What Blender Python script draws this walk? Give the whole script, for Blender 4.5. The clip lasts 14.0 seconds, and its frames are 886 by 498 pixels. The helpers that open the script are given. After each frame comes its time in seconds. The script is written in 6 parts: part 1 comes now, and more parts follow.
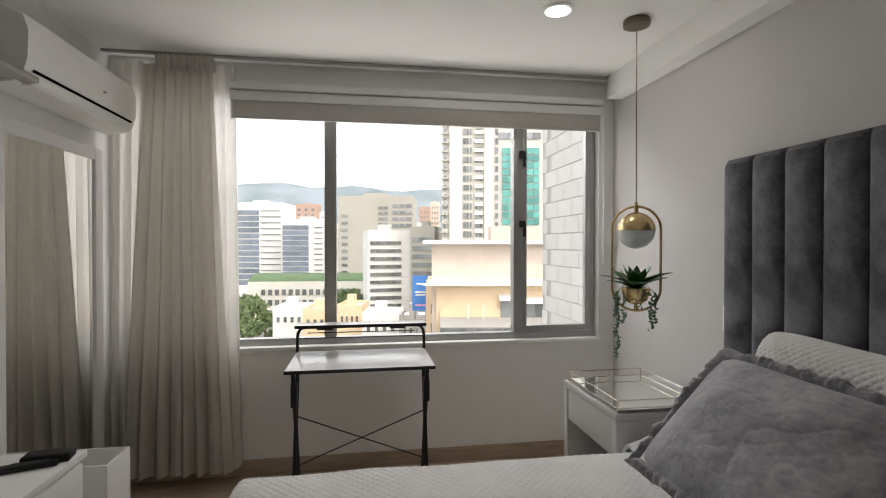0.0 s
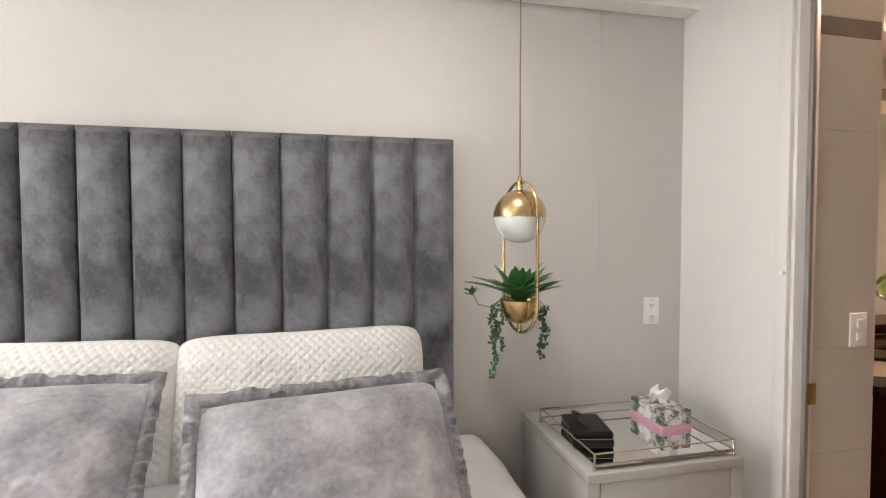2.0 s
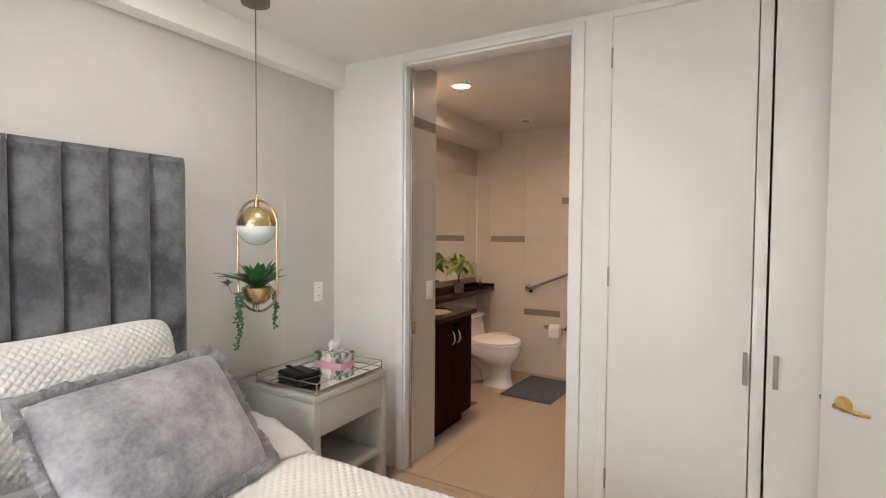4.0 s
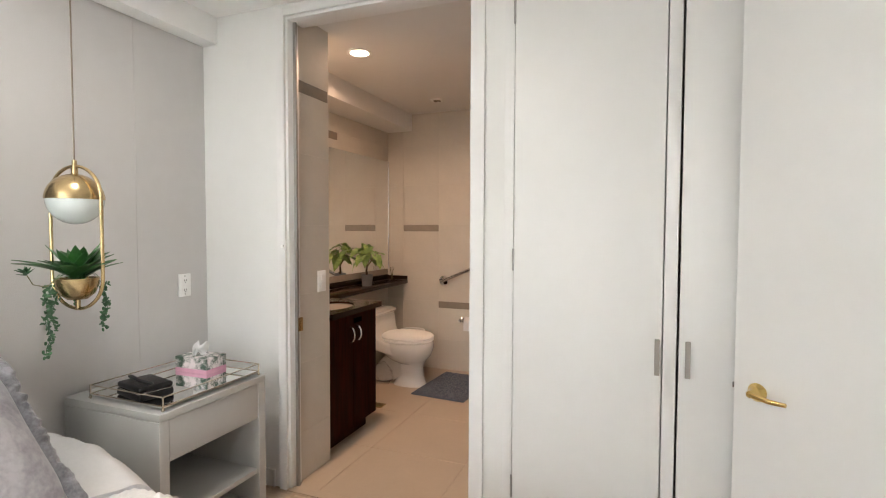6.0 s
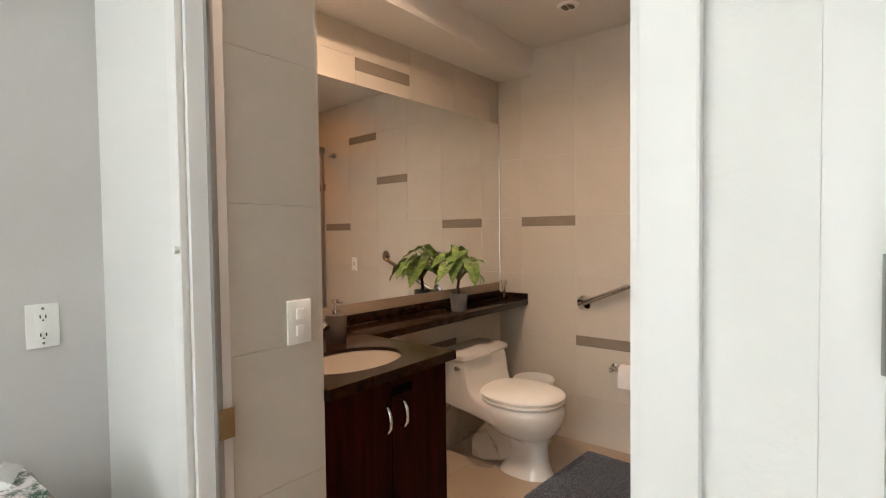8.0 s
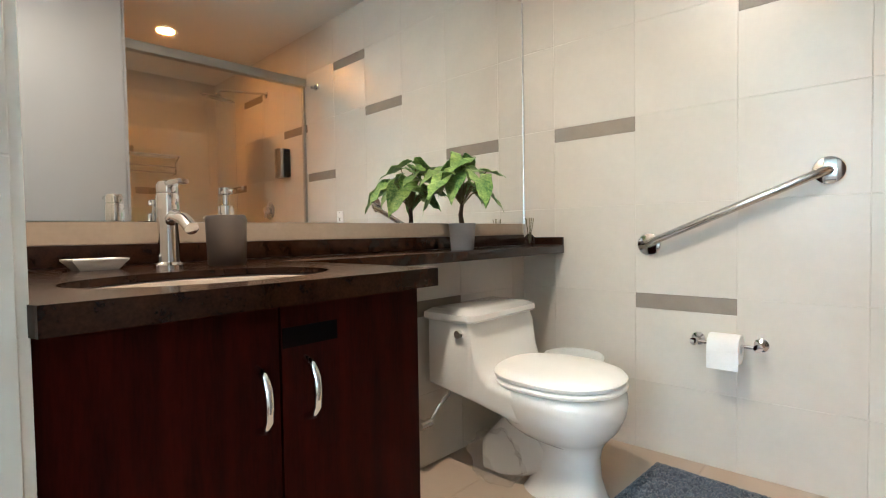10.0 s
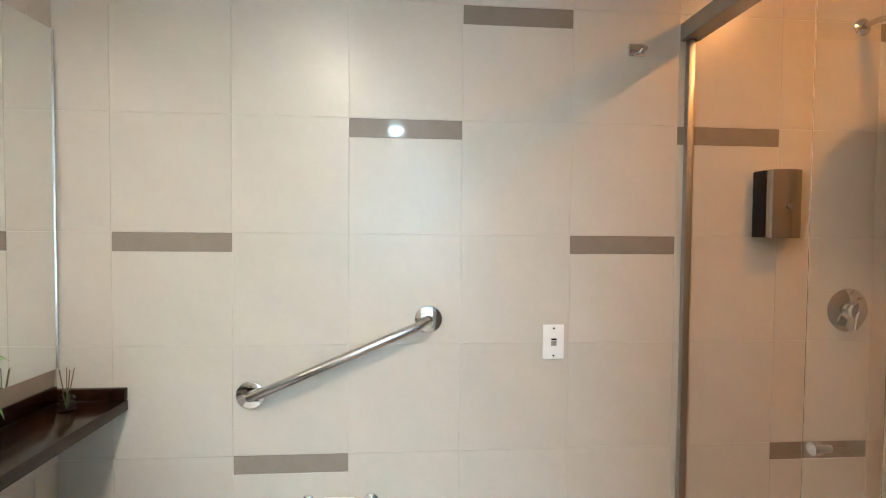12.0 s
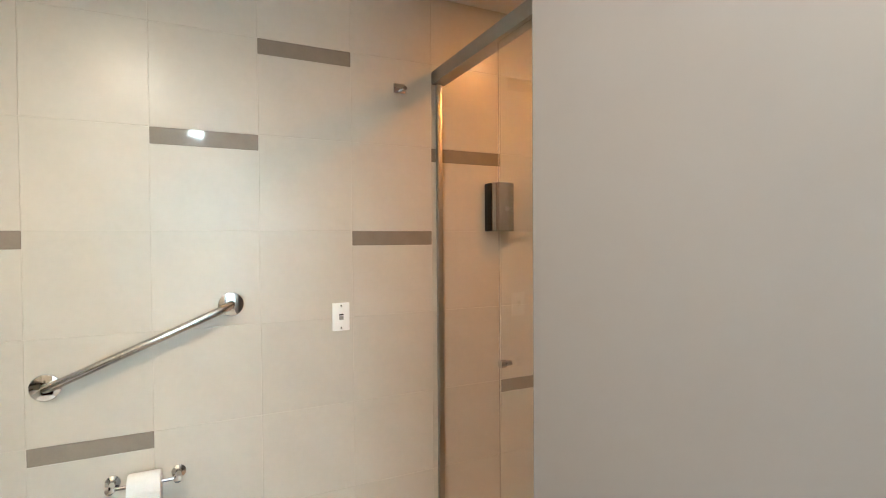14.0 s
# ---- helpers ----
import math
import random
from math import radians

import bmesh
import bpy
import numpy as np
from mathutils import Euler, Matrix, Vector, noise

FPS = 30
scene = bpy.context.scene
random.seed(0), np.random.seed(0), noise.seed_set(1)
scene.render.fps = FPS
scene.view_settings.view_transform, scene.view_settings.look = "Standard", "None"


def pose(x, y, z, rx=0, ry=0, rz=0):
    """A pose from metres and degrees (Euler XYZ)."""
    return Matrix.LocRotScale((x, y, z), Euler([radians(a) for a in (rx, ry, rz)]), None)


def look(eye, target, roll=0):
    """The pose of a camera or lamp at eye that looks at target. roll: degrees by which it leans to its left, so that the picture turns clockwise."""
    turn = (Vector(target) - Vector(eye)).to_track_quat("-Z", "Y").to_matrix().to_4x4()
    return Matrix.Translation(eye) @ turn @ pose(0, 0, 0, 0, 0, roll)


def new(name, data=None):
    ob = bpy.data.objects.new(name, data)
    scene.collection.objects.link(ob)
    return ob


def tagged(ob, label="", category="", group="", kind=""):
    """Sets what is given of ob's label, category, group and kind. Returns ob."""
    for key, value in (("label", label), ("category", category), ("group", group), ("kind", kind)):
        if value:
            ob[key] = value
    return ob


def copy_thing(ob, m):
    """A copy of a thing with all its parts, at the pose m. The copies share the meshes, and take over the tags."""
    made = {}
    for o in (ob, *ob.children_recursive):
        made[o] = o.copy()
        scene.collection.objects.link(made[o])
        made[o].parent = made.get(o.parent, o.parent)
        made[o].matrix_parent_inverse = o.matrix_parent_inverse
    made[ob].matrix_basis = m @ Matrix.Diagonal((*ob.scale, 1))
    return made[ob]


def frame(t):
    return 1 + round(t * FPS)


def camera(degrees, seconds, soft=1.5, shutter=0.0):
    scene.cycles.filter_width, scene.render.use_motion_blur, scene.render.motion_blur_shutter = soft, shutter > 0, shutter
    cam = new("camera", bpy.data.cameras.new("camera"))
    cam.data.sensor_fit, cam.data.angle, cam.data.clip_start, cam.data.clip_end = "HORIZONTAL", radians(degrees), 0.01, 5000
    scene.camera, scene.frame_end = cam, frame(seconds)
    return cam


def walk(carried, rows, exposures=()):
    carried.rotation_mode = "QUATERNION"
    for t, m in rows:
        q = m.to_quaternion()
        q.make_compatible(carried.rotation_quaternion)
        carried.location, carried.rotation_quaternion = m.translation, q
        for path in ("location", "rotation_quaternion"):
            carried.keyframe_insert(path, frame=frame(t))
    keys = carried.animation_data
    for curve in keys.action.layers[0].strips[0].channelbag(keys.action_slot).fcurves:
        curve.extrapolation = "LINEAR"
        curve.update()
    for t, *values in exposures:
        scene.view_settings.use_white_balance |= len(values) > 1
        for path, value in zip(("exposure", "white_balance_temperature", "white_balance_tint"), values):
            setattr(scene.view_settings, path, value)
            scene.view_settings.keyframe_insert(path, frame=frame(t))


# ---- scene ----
cam = camera(83.5, 14.0, soft=1.1)
EXPOSURES = [
    (0.0, 0.42, 6850, 10),
    (0.5, 0.82, 7100, 9),
    (1.0, 1.45, 7100, 14),
    (1.5, 2.15, 7200, 19),
    (2.0, 2.7, 6900, 12),
    (2.5, 2.82, 6350, 1),
    (3.0, 2.82, 6450, 3),
    (4.0, 2.58, 6750, 9),
    (6.5, 2.82, 6550, 7),
    (7.2, 2.8, 6500, 5),
    (8.3, 3.05, 6200, 2),
    (9.3, 3.84, 5020, -10),
    (12.0, 3.72, 4750, -13),
    (14.0, 3.75, 5050, -14),
]
PATH = [
    (0, (0.224, 0.275, 1.354), (0.534, 2.251, 1.338), -0.0),
    (0.5, (0.062, 0.247, 1.367), (1.225, 1.874, 1.332), -0.1),
    (1, (0.047, 0.495, 1.345), (1.803, 1.452, 1.302), -0.0),
    (1.5, (-0.09, 0.632, 1.348), (1.899, 0.837, 1.298), -0.0),
    (2, (-0.042, 0.634, 1.376), (1.909, 0.2, 1.304), -0.1),
    (2.5, (-0.01, 0.662, 1.374), (1.733, -0.316, 1.293), 0.2),
    (3, (-0.176, 0.926, 1.382), (1.326, -0.393, 1.314), 0.0),
    (3.5, (-0.217, 1.265, 1.391), (0.993, -0.326, 1.326), 0.6),
    (4, (-0.307, 1.542, 1.404), (0.679, -0.196, 1.333), 0.4),
    (4.2, (-0.363, 1.635, 1.396), (0.53, -0.153, 1.333), 0.2),
    (6.3, (-0.295, 0.914, 1.323), (0.433, -0.947, 1.242), 0.2),
    (6.5, (-0.277, 0.712, 1.334), (0.581, -1.093, 1.256), -0.1),
    (6.8, (-0.233, 0.455, 1.353), (0.779, -1.269, 1.276), -0.4),
    (7.0, (-0.183, 0.257, 1.357), (0.92, -1.409, 1.271), -0.7),
    (7.2, (-0.143, 0.081, 1.345), (1.065, -1.512, 1.267), -0.9),
    (8.2, (0.29, -0.45, 1.24), (1.55, -2.00, 1.18), -0.7),
    (9.3, (0.631, -1.083, 1.01), (2.033, -2.509, 0.983), -0.4),
    (9.5, (0.63, -1.088, 0.941), (1.994, -2.549, 0.886), -0.7),
    (9.7, (0.613, -1.098, 0.898), (1.972, -2.563, 0.813), -1.1),
    (10, (0.676, -1.103, 0.899), (1.993, -2.607, 0.834), -0.9),
    (10.2, (0.717, -1.117, 1.027), (2.005, -2.646, 0.965), -0.5),
    (10.5, (0.76, -1.171, 1.151), (1.91, -2.807, 1.119), -0.0),
    (11, (0.759, -1.295, 1.25), (1.623, -3.097, 1.195), 0.1),
    (11.5, (0.819, -1.426, 1.317), (1.261, -3.374, 1.238), 0.2),
    (12, (0.879, -1.532, 1.367), (0.722, -3.525, 1.302), 0.5),
    (12.5, (0.89, -1.593, 1.374), (0.285, -3.499, 1.325), 0.1),
    (13, (0.916, -1.616, 1.391), (0.111, -3.445, 1.32), 0.0),
    (13.5, (0.899, -1.475, 1.313), (0.051, -3.286, 1.284), -0.4),
    (14, (0.87, -1.108, 1.322), (0.017, -2.917, 1.285), -0.4),
]
walk(cam, [(t, look(eye, target, roll)) for t, eye, target, roll in PATH], EXPOSURES)

# ---- daylight, lamps, exposure ----
world = bpy.data.worlds.new("overcast_sky")
scene.world = world
world.use_nodes = True
wn = world.node_tree.nodes
wl = world.node_tree.links
sky = wn.new("ShaderNodeTexSky")
sky.sky_type = "NISHITA"
sky.sun_disc = False
sky.sun_elevation, sky.sun_rotation = radians(52), radians(150)
sky.dust_density, sky.air_density = 4.0, 1.0
cloud = wn.new("ShaderNodeMix")
cloud.data_type = "RGBA"
cloud.inputs["Factor"].default_value = 0.62
cloud.inputs["B"].default_value = (13.0, 13.2, 13.6, 1)
wl.new(sky.outputs[0], cloud.inputs["A"])
wl.new(cloud.outputs["Result"], wn["Background"].inputs["Color"])
wn["Background"].inputs["Strength"].default_value = 0.18


def lamp(name, kind, m, energy, color=(1, 1, 1), size=0.1, spread=None):
    data = bpy.data.lights.new(name, kind)
    data.energy, data.color = energy, color
    if kind == "SUN":
        data.angle = size
    elif kind == "AREA":
        data.shape, data.size = "DISK", size
        if spread:
            data.spread = spread
    else:
        data.shadow_soft_size = size
    ob = new(name, data)
    ob.matrix_world = m
    return ob



def panel_lamp(name, m, energy, width, height, color=(1, 1, 1)):
    ob = lamp(name, "AREA", m, energy, color)
    ob.data.shape, ob.data.size, ob.data.size_y = "RECTANGLE", width, height
    return ob


# added panel lamp above the window, out of view, boosts the sky's light indoors
panel_lamp("sky_fill_above_window", look((0.3, 3.95, 3.0), (0.3, 1.0, 0.5)), 48, 2.8, 1.2, (0.97, 0.985, 1.0))
# added panel lamp below the sill, out of view, brightens the ceiling like town bounce
panel_lamp("upward_fill_below_window", look((0.3, 4.0, 0.0), (0.3, 1.2, 2.4)), 26, 2.8, 0.9, (1.0, 0.985, 0.96))
lamp("sun", "SUN", look((40, -60, 90), (0, 0, 0)), 1.6, (1, 0.95, 0.88), radians(12))

# ---- materials ----


def material(name, color, rough=0.6, metal=0.0, vary=0.06, scale=6.0, bump=0.0, bump_scale=120.0, spec=0.5,
             sheen=0.0, coat=0.0, second=None, stretch=(1, 1, 1), rand=0.0, fine=0.5, span=0.25):
    m = bpy.data.materials.new(name)
    m.use_nodes = True
    n, l = m.node_tree.nodes, m.node_tree.links
    b = n["Principled BSDF"]
    b.inputs["Roughness"].default_value = rough
    b.inputs["Metallic"].default_value = metal
    b.inputs["Specular IOR Level"].default_value = spec
    b.inputs["Sheen Weight"].default_value = sheen
    b.inputs["Coat Weight"].default_value = coat
    co = n.new("ShaderNodeTexCoord")
    mp = n.new("ShaderNodeMapping")
    mp.inputs["Scale"].default_value = stretch
    l.new(co.outputs["Object"], mp.inputs["Vector"])
    big = n.new("ShaderNodeTexNoise")
    big.inputs["Scale"].default_value = scale
    big.inputs["Detail"].default_value = 6
    l.new(mp.outputs[0], big.inputs["Vector"])
    small = n.new("ShaderNodeTexNoise")
    small.inputs["Scale"].default_value = scale * 9
    small.inputs["Detail"].default_value = 4
    l.new(mp.outputs[0], small.inputs["Vector"])
    mixf = n.new("ShaderNodeMath")
    mixf.operation = "MULTIPLY_ADD"
    mixf.inputs[1].default_value = fine
    l.new(small.outputs["Fac"], mixf.inputs[0])
    l.new(big.outputs["Fac"], mixf.inputs[2])
    ramp = n.new("ShaderNodeMapRange")
    ramp.inputs["From Min"].default_value = 0.5 * fine + 0.5 - span
    ramp.inputs["From Max"].default_value = 0.5 * fine + 0.5 + span
    l.new(mixf.outputs[0], ramp.inputs["Value"])
    c = n.new("ShaderNodeMix")
    c.data_type = "RGBA"
    lo = second or tuple(v * (1 - vary) for v in color)
    hi = color if second else tuple(min(1, v * (1 + vary)) for v in color)
    c.inputs["A"].default_value = (*lo, 1)
    c.inputs["B"].default_value = (*hi, 1)
    l.new(ramp.outputs[0], c.inputs["Factor"])
    out = c.outputs["Result"]
    if rand:
        info = n.new("ShaderNodeObjectInfo")
        rr = n.new("ShaderNodeMapRange")
        rr.inputs["To Min"].default_value, rr.inputs["To Max"].default_value = 1 - rand, 1 + rand
        l.new(info.outputs["Random"], rr.inputs["Value"])
        hsv = n.new("ShaderNodeHueSaturation")
        l.new(rr.outputs[0], hsv.inputs["Value"])
        l.new(out, hsv.inputs["Color"])
        out = hsv.outputs[0]
    l.new(out, b.inputs["Base Color"])
    rv = n.new("ShaderNodeMapRange")
    rv.inputs["To Min"].default_value, rv.inputs["To Max"].default_value = max(0.02, rough * 0.85), min(1, rough * 1.15)
    l.new(small.outputs["Fac"], rv.inputs["Value"])
    l.new(rv.outputs[0], b.inputs["Roughness"])
    if bump:
        t = n.new("ShaderNodeTexNoise")
        t.inputs["Scale"].default_value = bump_scale
        t.inputs["Detail"].default_value = 5
        l.new(mp.outputs[0], t.inputs["Vector"])
        bp = n.new("ShaderNodeBump")
        bp.inputs["Strength"].default_value = bump
        bp.inputs["Distance"].default_value = 0.01
        l.new(t.outputs["Fac"], bp.inputs["Height"])
        l.new(bp.outputs[0], b.inputs["Normal"])
    return m


def glass_material(name, color=(1, 1, 1), rough=0.0, ior=1.45):
    m = bpy.data.materials.new(name)
    m.use_nodes = True
    b = m.node_tree.nodes["Principled BSDF"]
    b.inputs["Base Color"].default_value = (*color, 1)
    b.inputs["Roughness"].default_value = rough
    b.inputs["Transmission Weight"].default_value = 1.0
    b.inputs["IOR"].default_value = ior
    return m


def cloth_material(name, color, through_light=0.4, holes=0.0, scale=30.0):
    """Woven cloth that lets light through; holes: the open share of a sheer weave."""
    m = bpy.data.materials.new(name)
    m.use_nodes = True
    n, l = m.node_tree.nodes, m.node_tree.links
    b = n["Principled BSDF"]
    b.inputs["Roughness"].default_value = 0.9
    b.inputs["Specular IOR Level"].default_value = 0.1
    co = n.new("ShaderNodeTexCoord")
    no = n.new("ShaderNodeTexNoise")
    no.inputs["Scale"].default_value = scale
    l.new(co.outputs["Object"], no.inputs["Vector"])
    mx = n.new("ShaderNodeMix")
    mx.data_type = "RGBA"
    mx.inputs["A"].default_value = (*(v * 0.88 for v in color), 1)
    mx.inputs["B"].default_value = (*color, 1)
    l.new(no.outputs["Fac"], mx.inputs["Factor"])
    l.new(mx.outputs["Result"], b.inputs["Base Color"])
    tr = n.new("ShaderNodeBsdfTranslucent")
    l.new(mx.outputs["Result"], tr.inputs["Color"])
    ms = n.new("ShaderNodeMixShader")
    ms.inputs[0].default_value = through_light
    l.new(b.outputs[0], ms.inputs[1])
    l.new(tr.outputs[0], ms.inputs[2])
    last = ms
    if holes:
        tp = n.new("ShaderNodeBsdfTransparent")
        m2 = n.new("ShaderNodeMixShader")
        m2.inputs[0].default_value = holes
        l.new(ms.outputs[0], m2.inputs[1])
        l.new(tp.outputs[0], m2.inputs[2])
        last = m2
    l.new(last.outputs[0], n["Material Output"].inputs[0])
    return m


def glow_material(name, color, strength):
    m = bpy.data.materials.new(name)
    m.use_nodes = True
    b = m.node_tree.nodes["Principled BSDF"]
    b.inputs["Base Color"].default_value = (*color, 1)
    b.inputs["Emission Color"].default_value = (*color, 1)
    b.inputs["Emission Strength"].default_value = strength
    return m



def crease_shaded(m, dark, scale):
    """Paints the shade of thin, broken, branching creases into a cloth's colour, as darker lines."""
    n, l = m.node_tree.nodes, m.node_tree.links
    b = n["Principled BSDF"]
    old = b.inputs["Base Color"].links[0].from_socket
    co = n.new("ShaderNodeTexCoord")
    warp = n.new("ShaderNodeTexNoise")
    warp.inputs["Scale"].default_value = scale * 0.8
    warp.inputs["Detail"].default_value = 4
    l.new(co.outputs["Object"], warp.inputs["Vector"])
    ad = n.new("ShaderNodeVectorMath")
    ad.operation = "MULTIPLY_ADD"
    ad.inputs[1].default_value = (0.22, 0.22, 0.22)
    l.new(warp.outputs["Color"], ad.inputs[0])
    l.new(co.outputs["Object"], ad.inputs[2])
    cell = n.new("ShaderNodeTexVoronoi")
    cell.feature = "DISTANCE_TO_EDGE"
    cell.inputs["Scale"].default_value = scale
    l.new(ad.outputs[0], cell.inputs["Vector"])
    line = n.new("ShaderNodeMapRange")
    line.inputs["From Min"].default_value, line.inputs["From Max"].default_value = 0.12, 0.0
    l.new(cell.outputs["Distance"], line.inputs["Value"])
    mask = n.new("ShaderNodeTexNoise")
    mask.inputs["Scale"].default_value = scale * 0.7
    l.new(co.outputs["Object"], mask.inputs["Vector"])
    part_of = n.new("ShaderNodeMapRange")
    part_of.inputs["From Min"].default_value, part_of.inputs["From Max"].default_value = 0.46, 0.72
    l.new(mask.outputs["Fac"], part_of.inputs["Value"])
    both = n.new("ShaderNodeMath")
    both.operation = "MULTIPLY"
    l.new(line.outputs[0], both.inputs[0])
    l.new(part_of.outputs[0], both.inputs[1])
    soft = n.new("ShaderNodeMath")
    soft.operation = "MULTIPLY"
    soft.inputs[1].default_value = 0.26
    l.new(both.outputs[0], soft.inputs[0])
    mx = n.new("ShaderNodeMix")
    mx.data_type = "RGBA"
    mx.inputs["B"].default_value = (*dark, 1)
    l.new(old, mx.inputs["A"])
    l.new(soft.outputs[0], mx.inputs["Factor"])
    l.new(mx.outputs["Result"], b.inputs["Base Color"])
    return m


PAINT_WHITE = material("white_wall_paint", (0.8, 0.8, 0.79), 0.7, vary=0.02, scale=1.5, bump=0.08, bump_scale=160)
PAINT_GREY = material("light_grey_wallpaper", (0.6, 0.585, 0.58), 0.75, vary=0.03, scale=2.0, bump=0.12, bump_scale=260)
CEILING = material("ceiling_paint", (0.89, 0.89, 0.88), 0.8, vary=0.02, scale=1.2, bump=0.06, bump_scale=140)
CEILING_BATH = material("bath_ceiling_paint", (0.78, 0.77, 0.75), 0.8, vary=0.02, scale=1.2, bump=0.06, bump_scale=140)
LACQUER = material("white_lacquered_board", (0.8, 0.8, 0.795), 0.38, vary=0.015, scale=2, bump=0.02, bump_scale=60)
LACQUER_GREY = material("pale_grey_lacquer", (0.5, 0.5, 0.49), 0.4, vary=0.02, scale=3, bump=0.02, bump_scale=80)
WOOD_FLOOR = material("oak_laminate", (0.40, 0.31, 0.23), 0.42, vary=0.2, scale=5, stretch=(1.2, 12, 12), bump=0.05, bump_scale=40, rand=0.12)
GROUT = material("grout", (0.64, 0.6, 0.53), 0.9, vary=0.05, scale=20)
TILE = material("cream_wall_tile", (0.595, 0.555, 0.49), 0.3, vary=0.035, scale=5, bump=0.015, bump_scale=30, rand=0.02)
TILE_FLOOR = material("beige_floor_tile", (0.46, 0.375, 0.29), 0.35, vary=0.05, scale=4, bump=0.015, bump_scale=30, rand=0.025)
ACCENT = material("taupe_accent_tile", (0.27, 0.235, 0.195), 0.06, vary=0.06, scale=14, rand=0.04)
VELVET = material("grey_velvet", (0.198, 0.204, 0.23), 0.85, vary=0.0, second=(0.06, 0.062, 0.072), scale=7.0, span=0.15, fine=0.25, bump=0.25, bump_scale=220, sheen=0.22, spec=0.2)
SHAM = crease_shaded(material("crushed_grey_velvet", (0.405, 0.4, 0.435), 0.72, second=(0.15, 0.148, 0.175), scale=7.5, span=0.2, fine=0.35, bump=0.7, bump_scale=13, sheen=0.5, spec=0.25), (0.085, 0.083, 0.1), 8.0)
SHAM_TRIM = material("grey_ruffle_velvet", (0.3, 0.298, 0.325), 0.75, second=(0.1, 0.099, 0.112), scale=14, bump=0.5, bump_scale=50, sheen=0.4, spec=0.2)
QUILT = material("white_quilted_cotton", (0.68, 0.675, 0.67), 0.88, vary=0.04, scale=8, bump=0.12, bump_scale=300, spec=0.2, sheen=0.2)
SHEET = material("pale_grey_bed_sheet", (0.56, 0.56, 0.57), 0.9, vary=0.05, scale=10, bump=0.1, bump_scale=120, spec=0.2)
BRASS = material("brushed_brass", (0.6, 0.45, 0.24), 0.26, 1.0, vary=0.08, scale=8, stretch=(1, 1, 14))
BRASS_BRIGHT = material("polished_brass", (0.8, 0.58, 0.22), 0.12, 1.0, vary=0.04, scale=8)
BRONZE = material("dark_bronze", (0.2, 0.165, 0.125), 0.4, 0.8, vary=0.08, scale=12)
# wall paint with the dim, cool daylight of this corner in its colour
PAINT_DIMMED = material("dimmed_wall_paint", (0.31, 0.305, 0.325), 0.7, vary=0.02, scale=1.5, bump=0.06, bump_scale=160)
HANDLE = material("matt_taupe_handle", (0.3, 0.275, 0.25), 0.5, vary=0.04, scale=20)
OPAL = material("opal_glass", (0.72, 0.78, 0.78), 0.15, vary=0.02, scale=4, coat=0.5)
LEAF = material("succulent_leaf", (0.055, 0.19, 0.045), 0.34, second=(0.014, 0.065, 0.018), scale=9, spec=0.5, rand=0.2)
VINE = material("trailing_vine_leaf", (0.09, 0.24, 0.1), 0.5, second=(0.02, 0.07, 0.035), scale=30, rand=0.2)
ARROW_LEAF = material("variegated_leaf", (0.29, 0.41, 0.12), 0.4, second=(0.05, 0.13, 0.03), scale=15, fine=0.8, span=0.19, spec=0.4, rand=0.15)
STEM = material("leaf_stem", (0.14, 0.13, 0.05), 0.6, vary=0.15, scale=20)
BARK = material("dark_stem", (0.06, 0.04, 0.025), 0.8, vary=0.2, scale=40)
MAHOGANY = material("dark_mahogany", (0.034, 0.0028, 0.001), 0.55, second=(0.008, 0.0008, 0.0004), scale=5, stretch=(6, 6, 0.7), spec=0.05, bump=0.03, bump_scale=30)
GRANITE = material("dark_brown_granite", (0.03, 0.012, 0.006), 0.16, second=(0.005, 0.002, 0.0012), scale=26, fine=0.6, spec=0.22)
# cream glaze darkened so that the basin looks less lit
DIMMED_CREAM = material("dimmed_cream_porcelain", (0.4, 0.345, 0.29), 0.16, vary=0.02, scale=3, coat=0.3)
# door lacquer darkened: the weak light on the leaf is in its colour
DOOR_DIMMED = material("dimmed_door_lacquer", (0.265, 0.26, 0.272), 0.5, vary=0.015, scale=2, bump=0.02, bump_scale=60)
PORCELAIN = material("white_porcelain", (0.76, 0.76, 0.745), 0.1, vary=0.01, scale=3, coat=0.6)
PLASTIC_WHITE = material("white_plastic", (0.9, 0.9, 0.885), 0.35, vary=0.02, scale=12)
CHROME = material("chrome", (0.72, 0.72, 0.73), 0.07, 1.0, vary=0.03, scale=8)
STEEL = material("satin_steel", (0.52, 0.51, 0.5), 0.24, 1.0, vary=0.05, scale=10, stretch=(10, 1, 1))
ALUMINIUM = material("mill_aluminium", (0.42, 0.42, 0.41), 0.38, 0.85, vary=0.05, scale=9)
SILVER_WIRE = material("champagne_wire", (0.66, 0.6, 0.5), 0.22, 1.0, vary=0.05, scale=9)
MIRROR = material("mirror_silver", (0.9, 0.91, 0.9), 0.015, 1.0, vary=0.0, scale=1)
GLASS = glass_material("clear_glass")
SHOWER_GLASS = glass_material("shower_glass", (0.97, 0.985, 0.97), 0.0, 1.5)
FILM = cloth_material("clear_plastic_film", (0.75, 0.75, 0.74), 0.4, 0.86, 14.0)
CLEAR_PLASTIC = glass_material("clear_plastic", (0.95, 0.95, 0.95), 0.05, 1.4)
BLACK_METAL = material("black_steel", (0.012, 0.012, 0.013), 0.45, 0.2, vary=0.1, scale=30)
DESK_TOP = material("pale_desk_laminate", (0.42, 0.4, 0.39), 0.25, vary=0.05, scale=5, stretch=(1, 8, 1))
CURTAIN = cloth_material("taupe_curtain", (0.7, 0.67, 0.62), 0.46)
